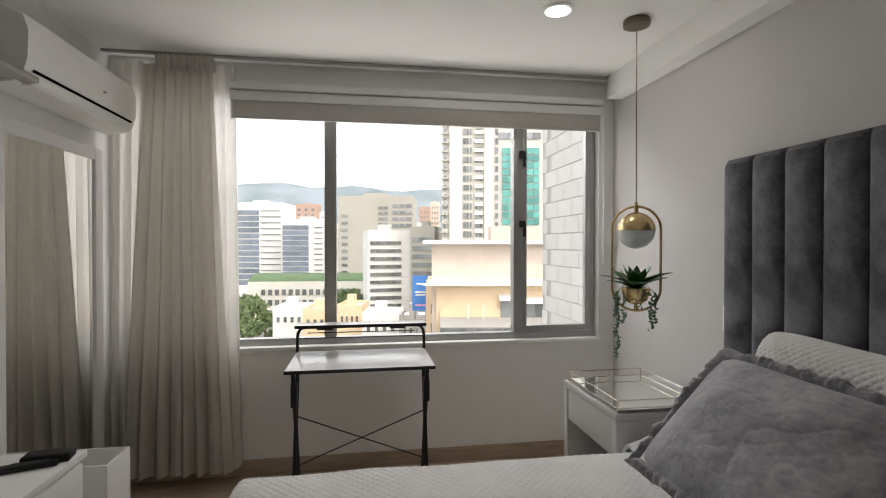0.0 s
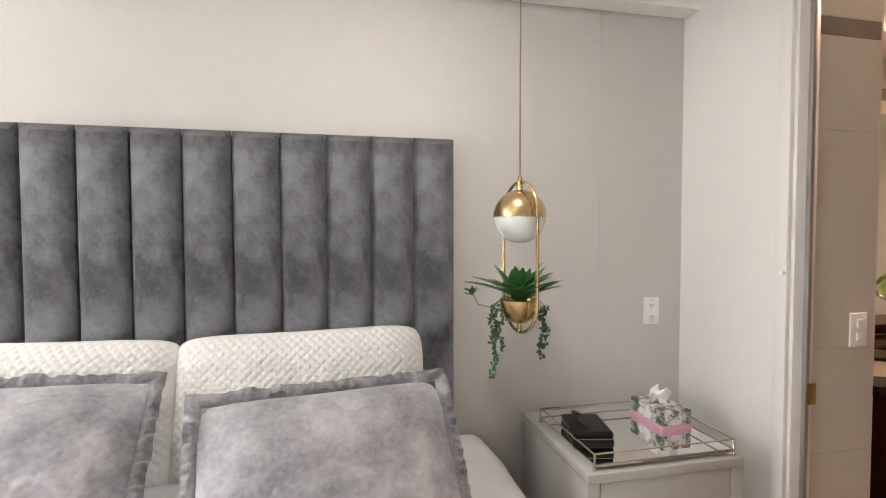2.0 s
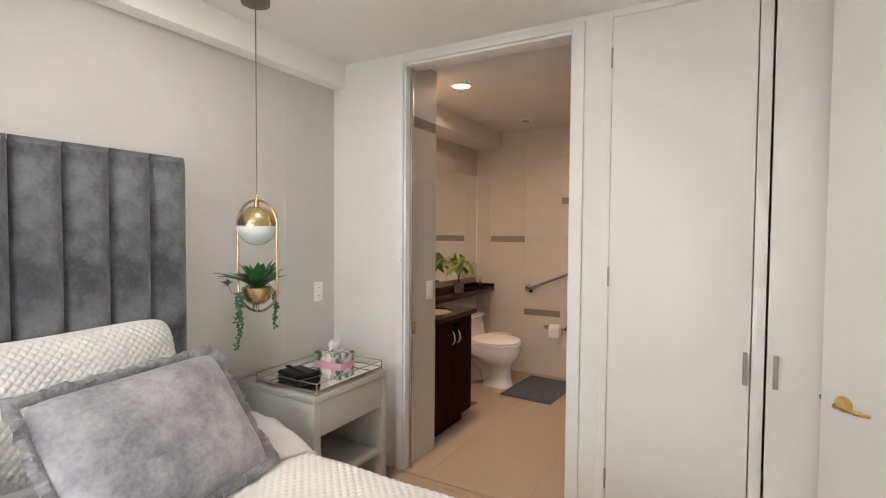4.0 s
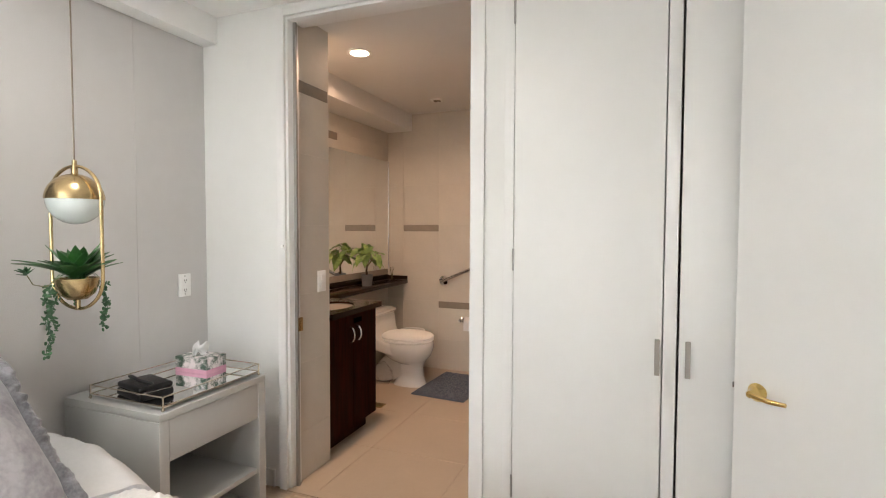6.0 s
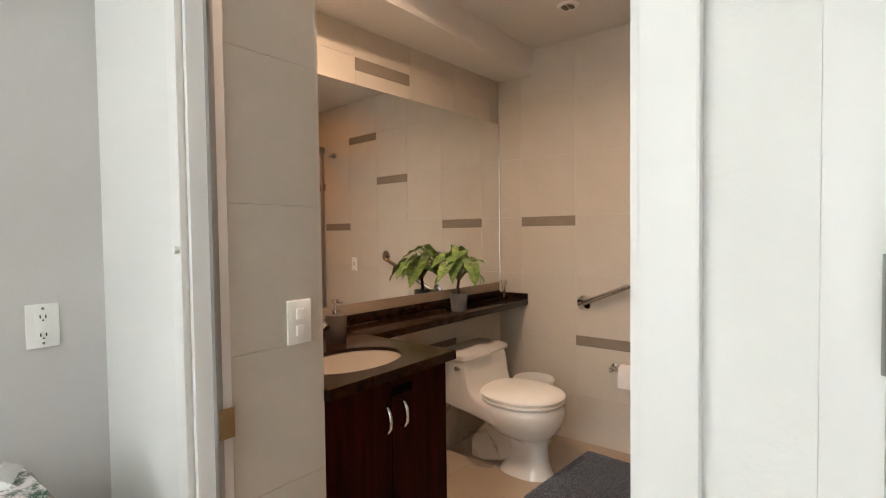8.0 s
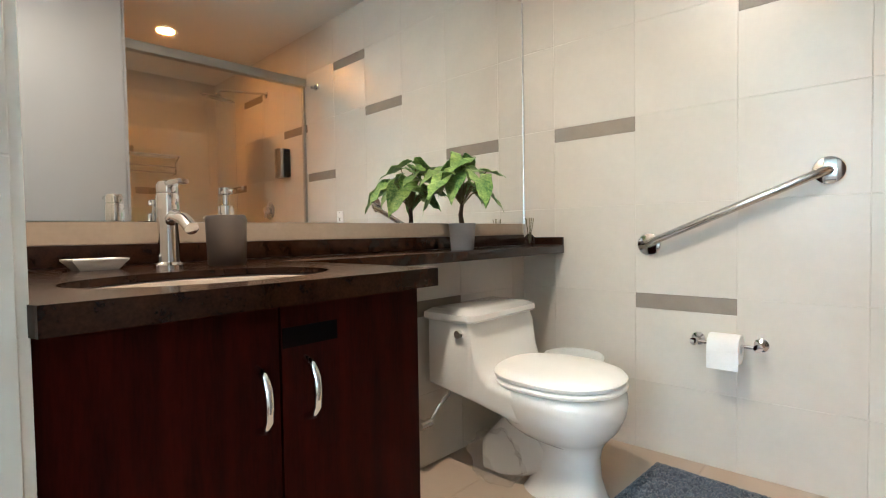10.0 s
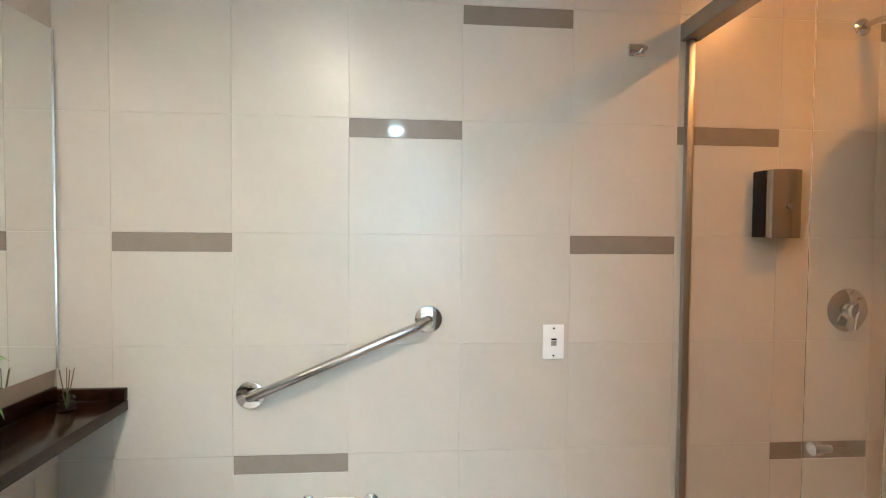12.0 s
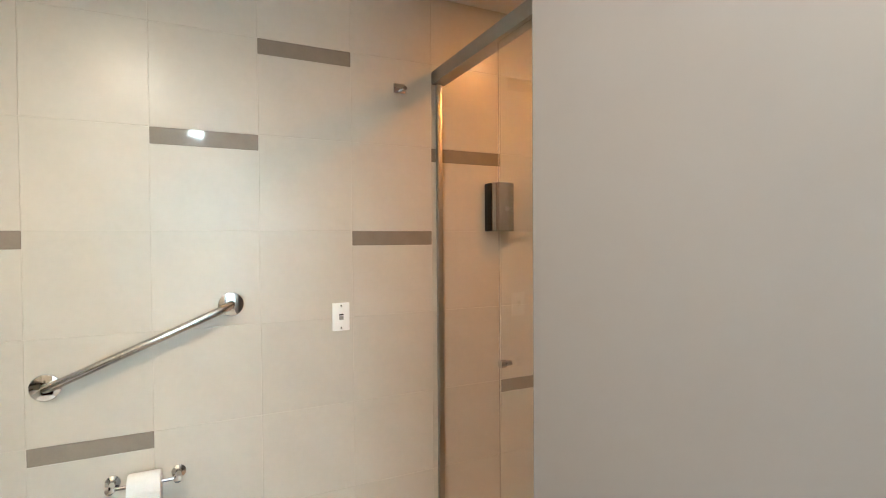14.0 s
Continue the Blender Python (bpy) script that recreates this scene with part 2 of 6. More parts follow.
SHEER = cloth_material("white_sheer", (0.8, 0.775, 0.74), 0.44, 0.08)
BLIND = cloth_material("roller_blind_cloth", (0.6, 0.58, 0.55), 0.2)
BLACK_CASE = material("black_leatherette", (0.006, 0.006, 0.007), 0.42, spec=0.3, vary=0.15, scale=40, bump=0.1, bump_scale=200)
TISSUE_BOX = material("floral_carton", (0.8, 0.74, 0.74), 0.5, second=(0.05, 0.1, 0.07), scale=26, fine=0.5, span=0.1)
PINK = material("pink_carton", (0.7, 0.36, 0.5), 0.5, vary=0.08, scale=20)
TISSUE = material("tissue_paper", (0.8, 0.8, 0.8), 0.95, vary=0.03, scale=30, bump=0.2, bump_scale=80)
RUG = material("slate_blue_pile", (0.085, 0.1, 0.135), 0.95, vary=0.3, scale=40, bump=0.6, bump_scale=160, sheen=0.3, spec=0.1)
GREY_POT = material("grey_cement_pot", (0.2, 0.205, 0.22), 0.75, vary=0.1, scale=20, bump=0.1, bump_scale=90)
TAUPE_STRIP = material("taupe_band", (0.33, 0.265, 0.205), 0.3, vary=0.1, scale=9, bump=0.03, bump_scale=40)
TAUPE_CUP = material("taupe_ceramic", (0.1, 0.078, 0.066), 0.4, vary=0.05, scale=12)
SOIL = material("soil", (0.03, 0.022, 0.016), 0.95, vary=0.3, scale=60, bump=0.5, bump_scale=90)
DARK = material("dark_gap", (0.003, 0.003, 0.003), 0.9, spec=0.02, vary=0.05, scale=10)
LAMP_GLOW = glow_material("lamp_diffuser", (1.0, 0.97, 0.92), 6.0)
LAMP_WARM = glow_material("warm_lamp_diffuser", (1.0, 0.85, 0.68), 3.0)

# ---- mesh helpers ----


def link(name, bm, mat, parent=None, smooth=True):
    me = bpy.data.meshes.new(name)
    bmesh.ops.recalc_face_normals(bm, faces=bm.faces)
    bm.to_mesh(me)
    bm.free()
    if smooth:
        me.shade_smooth()
        me.set_sharp_from_angle(angle=radians(38))
    me.materials.append(mat)
    ob = new(name, me)
    ob.parent = parent
    return ob


def part(name, bm, mat, parent, label="", smooth=True):
    return tagged(link(name, bm, mat, parent, smooth), label)


def share(name, ob, parent, m):
    """Another piece on the same mesh, at the pose m."""
    o = new(name, ob.data)
    o.parent = parent
    o.matrix_basis = m
    return o


def thing(name, label, category, group="", at=(0, 0, 0), rz=0.0):
    ob = new(name)
    ob.matrix_basis = pose(*at, 0, 0, rz)
    ob.empty_display_size = 0.1
    return tagged(ob, label, category, group)


def box(x0, x1, y0, y1, z0, z1, bevel=0.0, seg=2, bm=None):
    b = bmesh.new()
    bmesh.ops.create_cube(b, size=1.0)
    for v in b.verts:
        v.co = Vector(((x0 + x1) / 2 + v.co.x * (x1 - x0), (y0 + y1) / 2 + v.co.y * (y1 - y0), (z0 + z1) / 2 + v.co.z * (z1 - z0)))
    if bevel:
        bmesh.ops.bevel(b, geom=b.edges[:], offset=bevel, segments=seg, profile=0.6, affect="EDGES")
    return b if bm is None else add(bm, b)


def add(bm, other):
    """Joins a second bmesh into the first."""
    me = bpy.data.meshes.new("joined")
    other.to_mesh(me)
    other.free()
    bm.from_mesh(me)
    bpy.data.meshes.remove(me)
    return bm


def rod(a, b, r, seg=10, r2=None):
    a, b = Vector(a), Vector(b)
    bm = bmesh.new()
    d = b - a
    bmesh.ops.create_cone(bm, cap_ends=True, segments=seg, radius1=r, radius2=r if r2 is None else r2, depth=d.length)
    bm.transform(Matrix.Translation((a + b) / 2) @ d.to_track_quat("Z", "Y").to_matrix().to_4x4())
    return bm


def tube(points, r, seg=8, closed=False, taper=None):
    """A round tube along the points."""
    pts = [Vector(p) for p in points]
    bm = bmesh.new()
    rings = []
    count = len(pts)
    up = None
    for i, p in enumerate(pts):
        if closed:
            d = pts[(i + 1) % count] - pts[i - 1]
        else:
            d = pts[min(i + 1, count - 1)] - pts[max(i - 1, 0)]
        d.normalize()
        if up is None:
            up = d.orthogonal().normalized()
        up = (up - d * up.dot(d)).normalized()
        side = d.cross(up)
        rr = r * (taper(i / max(1, count - 1)) if taper else 1)
        rings.append([bm.verts.new(p + (up * math.cos(2 * math.pi * k / seg) + side * math.sin(2 * math.pi * k / seg)) * rr) for k in range(seg)])
    pairs = list(zip(rings, rings[1:])) + ([(rings[-1], rings[0])] if closed else [])
    for n, (a, b) in enumerate(pairs):
        shift = 0
        if closed and n == len(pairs) - 1:
            shift = min(range(seg), key=lambda s: (a[0].co - b[s].co).length)
        for k in range(seg):
            bm.faces.new((a[k], a[(k + 1) % seg], b[(k + 1 + shift) % seg], b[(k + shift) % seg]))
    if not closed:
        bm.faces.new(rings[0])
        bm.faces.new(list(reversed(rings[-1])))
    return bm


def lathe(profile, seg=28, sx=1.0, sy=1.0):
    """Turns (radius, height) pairs round the z axis."""
    bm = bmesh.new()
    rings = []
    for r, z in profile:
        if r < 1e-5:
            rings.append([bm.verts.new((0, 0, z))])
        else:
            rings.append([bm.verts.new((r * sx * math.cos(2 * math.pi * k / seg), r * sy * math.sin(2 * math.pi * k / seg), z)) for k in range(seg)])
    for a, b in zip(rings, rings[1:]):
        for k in range(seg):
            q = [a[k % len(a)], a[(k + 1) % len(a)], b[(k + 1) % len(b)], b[k % len(b)]]
            q = list(dict.fromkeys(q))
            if len(q) > 2:
                bm.faces.new(q)
    return bm


def sheet(fn, nu, nv, thick=0.0):
    """A surface fn(u, v) over the unit square."""
    bm = bmesh.new()
    g = [[bm.verts.new(fn(i / nu, j / nv)) for j in range(nv + 1)] for i in range(nu + 1)]
    for i in range(nu):
        for j in range(nv):
            bm.faces.new((g[i][j], g[i + 1][j], g[i + 1][j + 1], g[i][j + 1]))
    if thick:
        bmesh.ops.recalc_face_normals(bm, faces=bm.faces)
        bmesh.ops.solidify(bm, geom=bm.faces[:], thickness=thick)
    return bm


def loft(sections):
    """Closes equal rings of points into a solid."""
    bm = bmesh.new()
    rings = [[bm.verts.new(p) for p in s] for s in sections]
    for a, b in zip(rings, rings[1:]):
        for k in range(len(a)):
            bm.faces.new((a[k], a[(k + 1) % len(a)], b[(k + 1) % len(b)], b[k]))
    bm.faces.new(rings[0])
    bm.faces.new(list(reversed(rings[-1])))
    return bm


def structure(name, bm, mat, label, category, parent=None, smooth=False):
    return tagged(link(name, bm, mat, parent, smooth), label, category, "", "structure")


# ---- the shell of the two rooms ----
E, N, S, W = 1.84, 3.333, -0.845, -1.20          # bedroom wall faces
BE, BS, BW = 1.95, -3.165, -1.82                 # bathroom wall faces
CEIL, BCEIL = 2.42, 2.41
DOOR0, DOOR1, DOOR_H = 0.34, 1.31, 2.36          # bathroom doorway
WIN0, WIN1, SILL, HEAD = -1.12, 1.735, 0.745, 2.30

floor = structure("floor", box(W - 0.3, E + 0.3, S, N + 0.2, -0.2, -0.012), GROUT, "bedroom sub-floor under the oak laminate", "floor")
floor_bath = structure("floor_bath", box(-2.1, BE + 0.3, BS - 0.3, S, -0.2, -0.008), GROUT, "grouted bed under the bathroom's beige floor tiles", "floor")
structure("ceiling", box(W - 0.3, E + 0.3, S - 0.03, N + 0.2, CEIL, CEIL + 0.2), CEILING, "smooth white painted bedroom ceiling", "ceiling")
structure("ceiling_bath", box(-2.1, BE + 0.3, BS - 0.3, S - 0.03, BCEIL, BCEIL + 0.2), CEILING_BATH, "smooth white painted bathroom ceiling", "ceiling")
structure("ceiling_beam_east", box(1.742, E, S, N - 0.10, 2.28, CEIL, 0.003), CEILING, "white painted beam along the headboard wall", "beam")
structure("wall_east", box(E, E + 0.25, S - 0.1, N + 0.22, 0, CEIL + 0.1), PAINT_GREY, "light grey papered wall behind the bed", "wall")
structure("wall_west", box(W - 0.25, W, S - 0.8, N + 0.22, 0, CEIL + 0.1), PAINT_WHITE, "plain white painted bedroom wall", "wall")

north = bmesh.new()
for x0, x1, z0, z1 in ((W - 0.25, WIN0, 0, CEIL), (WIN1, E, 0, CEIL), (WIN0, WIN1, 0, SILL), (WIN0, WIN1, HEAD, CEIL)):
    box(x0, x1, N, N + 0.2, z0, z1, bm=north)
structure("wall_north", north, PAINT_WHITE, "white painted window wall with a wide opening", "wall")

south = bmesh.new()
box(DOOR1 + 0.002, E, S - 0.346, S, 0, CEIL, bm=south)
box(DOOR0, DOOR1 + 0.002, S - 0.12, S, DOOR_H, CEIL, bm=south)
box(0.155, DOOR0 - 0.002, S - 0.12, S, 0, CEIL, bm=south)
structure("wall_south", south, PAINT_WHITE, "white painted wall round the bathroom doorway", "wall")
structure("wall_bath_west", box(-2.1, 0.285, -1.9, S - 0.7, 0, BCEIL), PAINT_DIMMED, "plain painted wall beside the shower, dimness put into its grey", "wall")
structure("wall_bath_entry", box(0.16, 0.285, S - 0.7, S - 0.12, 0, BCEIL), PAINT_DIMMED, "plain painted wall inside the bathroom door, dimness put into its grey", "wall")
structure("wall_closet_back", box(-1.45, 0.16, S - 0.7, S - 0.62, 0, CEIL), PAINT_WHITE, "plain back wall of the built-in closet", "wall")
wall_shower_west = structure("wall_shower_west", box(BW - 0.2, BW + 0.0068, BS - 0.2, -1.9, 0, BCEIL), GROUT, "tiled end wall of the shower", "wall")
wall_bath_south = structure("wall_bath_south", box(BW, BE + 0.12, BS - 0.2, BS + 0.0068, 0, BCEIL), GROUT, "cream tiled bathroom wall with taupe accent strips", "wall")
wall_bath_east = structure("wall_bath_east", box(BE - 0.0068, BE + 0.2, BS - 0.2, S - 0.346, 0, BCEIL), GROUT, "cream tiled bathroom wall behind the vanity", "wall")
ASKEW = Matrix.Translation((BE + 0.014, BS + 0.009, 0)) @ pose(0, 0, 0, 0, 0, -1.85) @ Matrix.Translation((-BE, -BS - 0.009, 0))   # the vanity wall is a little out of square
wall_bath_east.matrix_basis = ASKEW
wall_bath_pier = structure("wall_bath_pier", box(DOOR1 - 0.0068, BE + 0.1, S - 0.3548, S - 0.0875, 0, BCEIL), GROUT, "tiled pier beside the bathroom doorway", "wall")
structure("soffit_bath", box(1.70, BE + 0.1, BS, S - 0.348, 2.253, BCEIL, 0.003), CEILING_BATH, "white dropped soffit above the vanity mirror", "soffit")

# skirting
for x0, x1, y0, y1 in ((W, E - 0.012, N - 0.012, N), (E - 0.012, E, S + 0.012, N), (W, W + 0.012, S + 0.6, N - 0.012), (1.39, E - 0.012, S, S + 0.012)):
    structure("baseboard", box(x0, x1, y0, y1, 0, 0.09, 0.003), WOOD_FLOOR if y1 == N else LACQUER, "low skirting board along the bedroom wall", "baseboard")

structure("wall_seam", box(E - 0.0018, E, -0.4525, -0.4485, 0.09, 2.28), PAINT_GREY, "fine seam between two lengths of wallpaper", "trim")
structure("wall_seam", box(E - 0.0005, E, 2.0195, 2.0225, 0.09, 2.28), PAINT_GREY, "fine seam between two lengths of wallpaper", "trim")

# ---- window, blind, curtains ----
win = structure("window_1", box(WIN0, WIN1, N + 0.05, N + 0.11, SILL, SILL + 0.045, 0.004), ALUMINIUM, "wide grey aluminium window with a hinged end sash", "window")
for x0, x1, z0, z1 in ((WIN0, WIN0 + 0.04, SILL + 0.045, HEAD), (WIN1 - 0.03, WIN1, SILL + 0.045, HEAD), (WIN0 + 0.04, WIN1 - 0.03, HEAD - 0.04, HEAD)):
    part("window_frame", box(x0, x1, N + 0.05, N + 0.11, z0, z1, 0.004), ALUMINIUM, win)
for x0, x1 in ((-0.021, 0.051), (1.171, 1.234)):
    part("mullion", box(x0, x1, N + 0.04, N + 0.115, SILL + 0.045, HEAD - 0.04, 0.005), ALUMINIUM, win)
sash = part("sash", box(1.236, WIN1 - 0.032, N + 0.045, N + 0.085, SILL + 0.048, SILL + 0.085, 0.004), ALUMINIUM, win)
for x0, x1, z0, z1 in ((1.236, 1.262, SILL + 0.085, HEAD - 0.08), (WIN1 - 0.07, WIN1 - 0.032, SILL + 0.085, HEAD - 0.08), (1.236, WIN1 - 0.032, HEAD - 0.08, HEAD - 0.042)):
    part("sash_rail", box(x0, x1, N + 0.045, N + 0.085, z0, z1, 0.004), ALUMINIUM, sash)
for z in (1.93, 1.48):
    part("latch", add(box(1.205, 1.245, N + 0.012, N + 0.04, z - 0.012, z + 0.03, 0.006), box(1.226, 1.243, N + 0.0, N + 0.02, z - 0.075, z + 0.005, 0.005)), BLACK_METAL, win, "black window latch")
for x0, x1 in ((WIN0 + 0.04, -0.021), (0.051, 1.171), (1.262, WIN1 - 0.07)):
    g = part("pane", box(x0, x1, N + 0.078, N + 0.084, SILL + 0.045, HEAD - 0.04), GLASS, win, smooth=False)
    g.visible_shadow = False
part("window_sill", box(WIN0, WIN1, N - 0.012, N + 0.05, SILL - 0.018, SILL + 0.004, 0.004), LACQUER, win, "white painted inner sill")

blind = thing("roller_blind", "taupe roller blind rolled up under a pale cassette", "blind", at=(0.6, N - 0.04, 2.2))
part("cassette", box(-1.14, 1.13, -0.045, 0.035, 0.045, 0.085, 0.006), LACQUER, blind)
part("rail", box(-1.14, 1.13, -0.028, 0.035, -0.015, 0.04, 0.004), LACQUER, blind)
part("cloth", box(-1.135, 1.115, -0.02, -0.012, -0.105, -0.012, 0.002), BLIND, blind)
part("bottom_bar", box(-1.135, 1.115, -0.026, -0.006, -0.118, -0.104, 0.004), BLIND, blind)
part("chain", tube([(1.135, -0.03, -0.02), (1.137, -0.03, -0.6), (1.13, -0.03, -0.98), (1.123, -0.03, -0.6), (1.125, -0.03, -0.02)], 0.002, 6), PLASTIC_WHITE, blind)
rail = thing("curtain_rail", "slim dark curtain track on the ceiling", "curtain rail", at=(0.25, N - 0.10, CEIL))
part("track", box(-1.44, 1.49, -0.012, 0.012, -0.016, -0.001, 0.003), ALUMINIUM, rail)


def drape(x0, x1, xt0, xt1, y, z0, z1, folds, amp, seed):
    rnd = random.Random(seed)
    ph = [rnd.uniform(0, 6.28) for _ in range(4)]

    def fn(u, v):
        a = amp * (0.35 + 0.65 * (1 - v) ** 0.7)
        w = u + 0.012 * math.sin(9 * u + ph[0]) + 0.006 * math.sin(4 * v + 7 * u)
        x = (x0 + (x1 - x0) * u) * (1 - v) + (xt0 + (xt1 - xt0) * u) * v
        dy = a * (math.sin(2 * math.pi * folds * w + ph[1]) + 0.4 * math.sin(2 * math.pi * folds * 1.7 * w + ph[2] + 1.3 * v))
        dx = a * 0.5 * math.cos(2 * math.pi * folds * w + ph[1])
        return (x + dx, y + dy, z0 + (z1 - z0) * v + 0.012 * (1 - v) * math.sin(2 * math.pi * folds * w + ph[3]))
    return sheet(fn, 220, 40)


cur = thing("curtain", "gathered taupe curtain hanging to the floor at the window's end", "curtain", at=(-0.8, N - 0.12, 0))
part("cloth", drape(-0.30, 0.285, -0.17, 0.19, -0.01, 0.075, 2.34, 8, 0.032, 1), CURTAIN, cur)
part("heading", drape(-0.115, 0.195, -0.115, 0.19, -0.005, 2.31, 2.40, 12, 0.02, 2), CURTAIN, cur)
she = thing("sheer_curtain", "thin white sheer curtain gathered behind the taupe one", "curtain", at=(-0.8, N - 0.06, 0))
part("cloth", drape(-0.36, 0.33, -0.34, 0.29, 0.0, 0.08, 2.38, 13, 0.018, 3), SHEER, she)

# ---- bathroom doorway, closet, entrance door ----
casing = structure("door_1", box(0.285, DOOR0, S, S + 0.016, 0, DOOR_H + 0.035, 0.003), LACQUER, "white casing round the open bathroom doorway", "door frame")
part("casing_side", box(DOOR1 - 0.002, DOOR1 + 0.045, S, S + 0.016, 0, DOOR_H + 0.035, 0.003), LACQUER, casing)
part("casing_head", box(DOOR0, DOOR1 - 0.002, S, S + 0.016, DOOR_H, DOOR_H + 0.035, 0.003), LACQUER, casing)
part("jamb", box(DOOR1 - 0.014, DOOR1 + 0.001, S - 0.085, S - 0.001, 0, DOOR_H, 0.003), LACQUER, casing)
part("jamb", box(DOOR0 - 0.001, DOOR0 + 0.012, S - 0.12, S - 0.001, 0, DOOR_H, 0.003), LACQUER, casing)
part("head_jamb", box(DOOR0 + 0.012, DOOR1 - 0.014, S - 0.12, S - 0.001, DOOR_H - 0.014, DOOR_H + 0.001, 0.003), LACQUER, casing)
part("stop", box(DOOR1 - 0.03, DOOR1 - 0.014, S - 0.055, S - 0.04, 0, DOOR_H - 0.014, 0.002), ALUMINIUM, casing)
part("strike_plate", box(DOOR1 - 0.033, DOOR1 - 0.029, S - 0.08, S - 0.045, 0.80, 0.87, 0.001), BRASS, casing, "worn brass strike plate")
part("bumper", rod((DOOR1 + 0.01, S + 0.016, 1.235), (DOOR1 + 0.01, S + 0.026, 1.235), 0.008, 12), PLASTIC_WHITE, casing)
structure("threshold", box(DOOR0, DOOR1, S - 0.03, S + 0.02, -0.002, 0.006, 0.002), TILE_FLOOR, "low stone threshold of the bathroom", "threshold")

closet = thing("built_in_closet", "white built-in closet with flat full-height doors", "closet", at=(-0.5, S, 0))
for x0, x1, nm in ((0.092, 0.655, "door"), (-0.70, 0.0335, "door")):
    d = part(nm, box(x0, x1, -0.002, 0.018, 0.03, DOOR_H + 0.02, 0.003), LACQUER, closet)
    hx = 0.099 if x0 > 0 else -0.004
    part("handle", add(box(hx - 0.0, hx + 0.018, 0.036, 0.042, 0.785, 0.92, 0.002), add(box(hx + 0.003, hx + 0.015, 0.018, 0.04, 0.80, 0.815), box(hx + 0.003, hx + 0.015, 0.018, 0.04, 0.89, 0.905))), HANDLE, d, "flat matt taupe bar handle")
part("stile", box(0.042, 0.088, -0.03, 0.012, 0.0, CEIL - 0.002, 0.003), LACQUER, closet)
part("end_stile", box(0.659, 0.70, -0.03, 0.01, 0.0, CEIL - 0.002, 0.003), LACQUER, closet)
part("head_rail", box(-0.70, 0.04, -0.02, 0.012, DOOR_H + 0.024, CEIL - 0.002, 0.002), LACQUER, closet)
part("head_rail", box(0.089, 0.658, -0.02, 0.012, DOOR_H + 0.024, CEIL - 0.002, 0.002), LACQUER, closet)
for z in (1.2, 2.2, 0.25):
    part("hinge", rod((0.657, 0.014, z - 0.045), (0.657, 0.014, z + 0.045), 0.006, 10), ALUMINIUM, closet, "painted steel hinge")

leaf_angle = math.degrees(math.atan2(-0.44, 0.545))
edoor = thing("open_door", "white flush door standing open against the closet", "door", at=(-1.185, -0.30, 0), rz=leaf_angle)
part("leaf", box(0.0, 0.70, -0.018, 0.018, 0.012, 2.36, 0.003), LACQUER, edoor)
lev = part("lever_handle", lathe([(0, 0.0), (0.028, 0.0), (0.03, 0.006), (0.024, 0.012), (0.012, 0.03), (0.011, 0.05), (0, 0.05)], 20), BRASS_BRIGHT, edoor, "polished brass lever handle")
lev.matrix_basis = pose(0.622, 0.018, 0.80, -90, 0, 0)
arm = part("lever", tube([(0, 0, 0.045), (-0.02, 0.001, 0.052), (-0.06, 0.006, 0.05), (-0.105, 0.004, 0.048)], 0.009, 10, taper=lambda s: 1.15 - 0.4 * s), BRASS_BRIGHT, lev)
part("latch_bolt", box(0.70, 0.712, -0.008, 0.008, 0.79, 0.81, 0.003), STEEL, edoor, "steel latch bolt")

bdoor = thing("bathroom_door", "bathroom door opened flat against the wall, poor light put into its grey", "door", at=(0.286, -0.972, 0))
part("leaf", box(0.0, 0.036, -0.905, 0.0, 0.012, 2.2, 0.003), DOOR_DIMMED, bdoor)
bl = part("lever_handle", lathe([(0, 0.0), (0.026, 0.0), (0.027, 0.005), (0.022, 0.01), (0.011, 0.02), (0.01, 0.045), (0, 0.045)], 20), BRASS_BRIGHT, bdoor, "worn brass lever handle")
bl.matrix_basis = pose(0.036, -0.840, 0.739, 0, 90, 0)
part("lever", tube([(0, 0, 0.04), (0.004, 0.02, 0.046), (0.006, 0.06, 0.045), (0.004, 0.11, 0.042)], 0.008, 10, taper=lambda s: 1.15 - 0.4 * s), BRASS_BRIGHT, bl)
for z in (0.25, 1.1, 1.95):
    part("hinge", rod((0.04, 0.004, z - 0.045), (0.04, 0.004, z + 0.045), 0.006, 10), ALUMINIUM, bdoor, "painted steel hinge")

# ---- ceiling lamps ----


def downlight(x, y, z, glow, label):
    t = thing("ceiling_light", label, "ceiling light", "recessed downlights", at=(x, y, z))
    part("trim_ring", lathe([(0.056, 0.001), (0.075, -0.001), (0.078, -0.006), (0.07, -0.009), (0.057, -0.006), (0.056, 0.001)], 32), PLASTIC_WHITE, t)
    part("diffuser", lathe([(0, -0.0045), (0.03, -0.0045), (0.0565, -0.004), (0.0565, 0.0), (0, 0.0)], 32), glow, t, "glowing round diffuser")
    return t


downlight(1.09, 2.43, CEIL, LAMP_GLOW, "round white recessed downlight near the window, switched on")
downlight(0.965, 0.38, CEIL, LAMP_GLOW, "round white recessed downlight over the bed, switched on")
downlight(1.30, -1.53, BCEIL, LAMP_WARM, "round recessed downlight in the bathroom, switched on")
downlight(-0.66, -2.38, BCEIL, LAMP_WARM, "round recessed downlight above the shower, switched on")
vent = thing("ceiling_vent", "small round white ceiling vent", "vent", at=(1.275, -2.74, BCEIL))
for x in (-0.016, 0.016):
    part("slot", box(x - 0.011, x + 0.011, -0.026, 0.026, -0.0135, -0.0045, 0.003), BRONZE, vent, "dark vent slot")
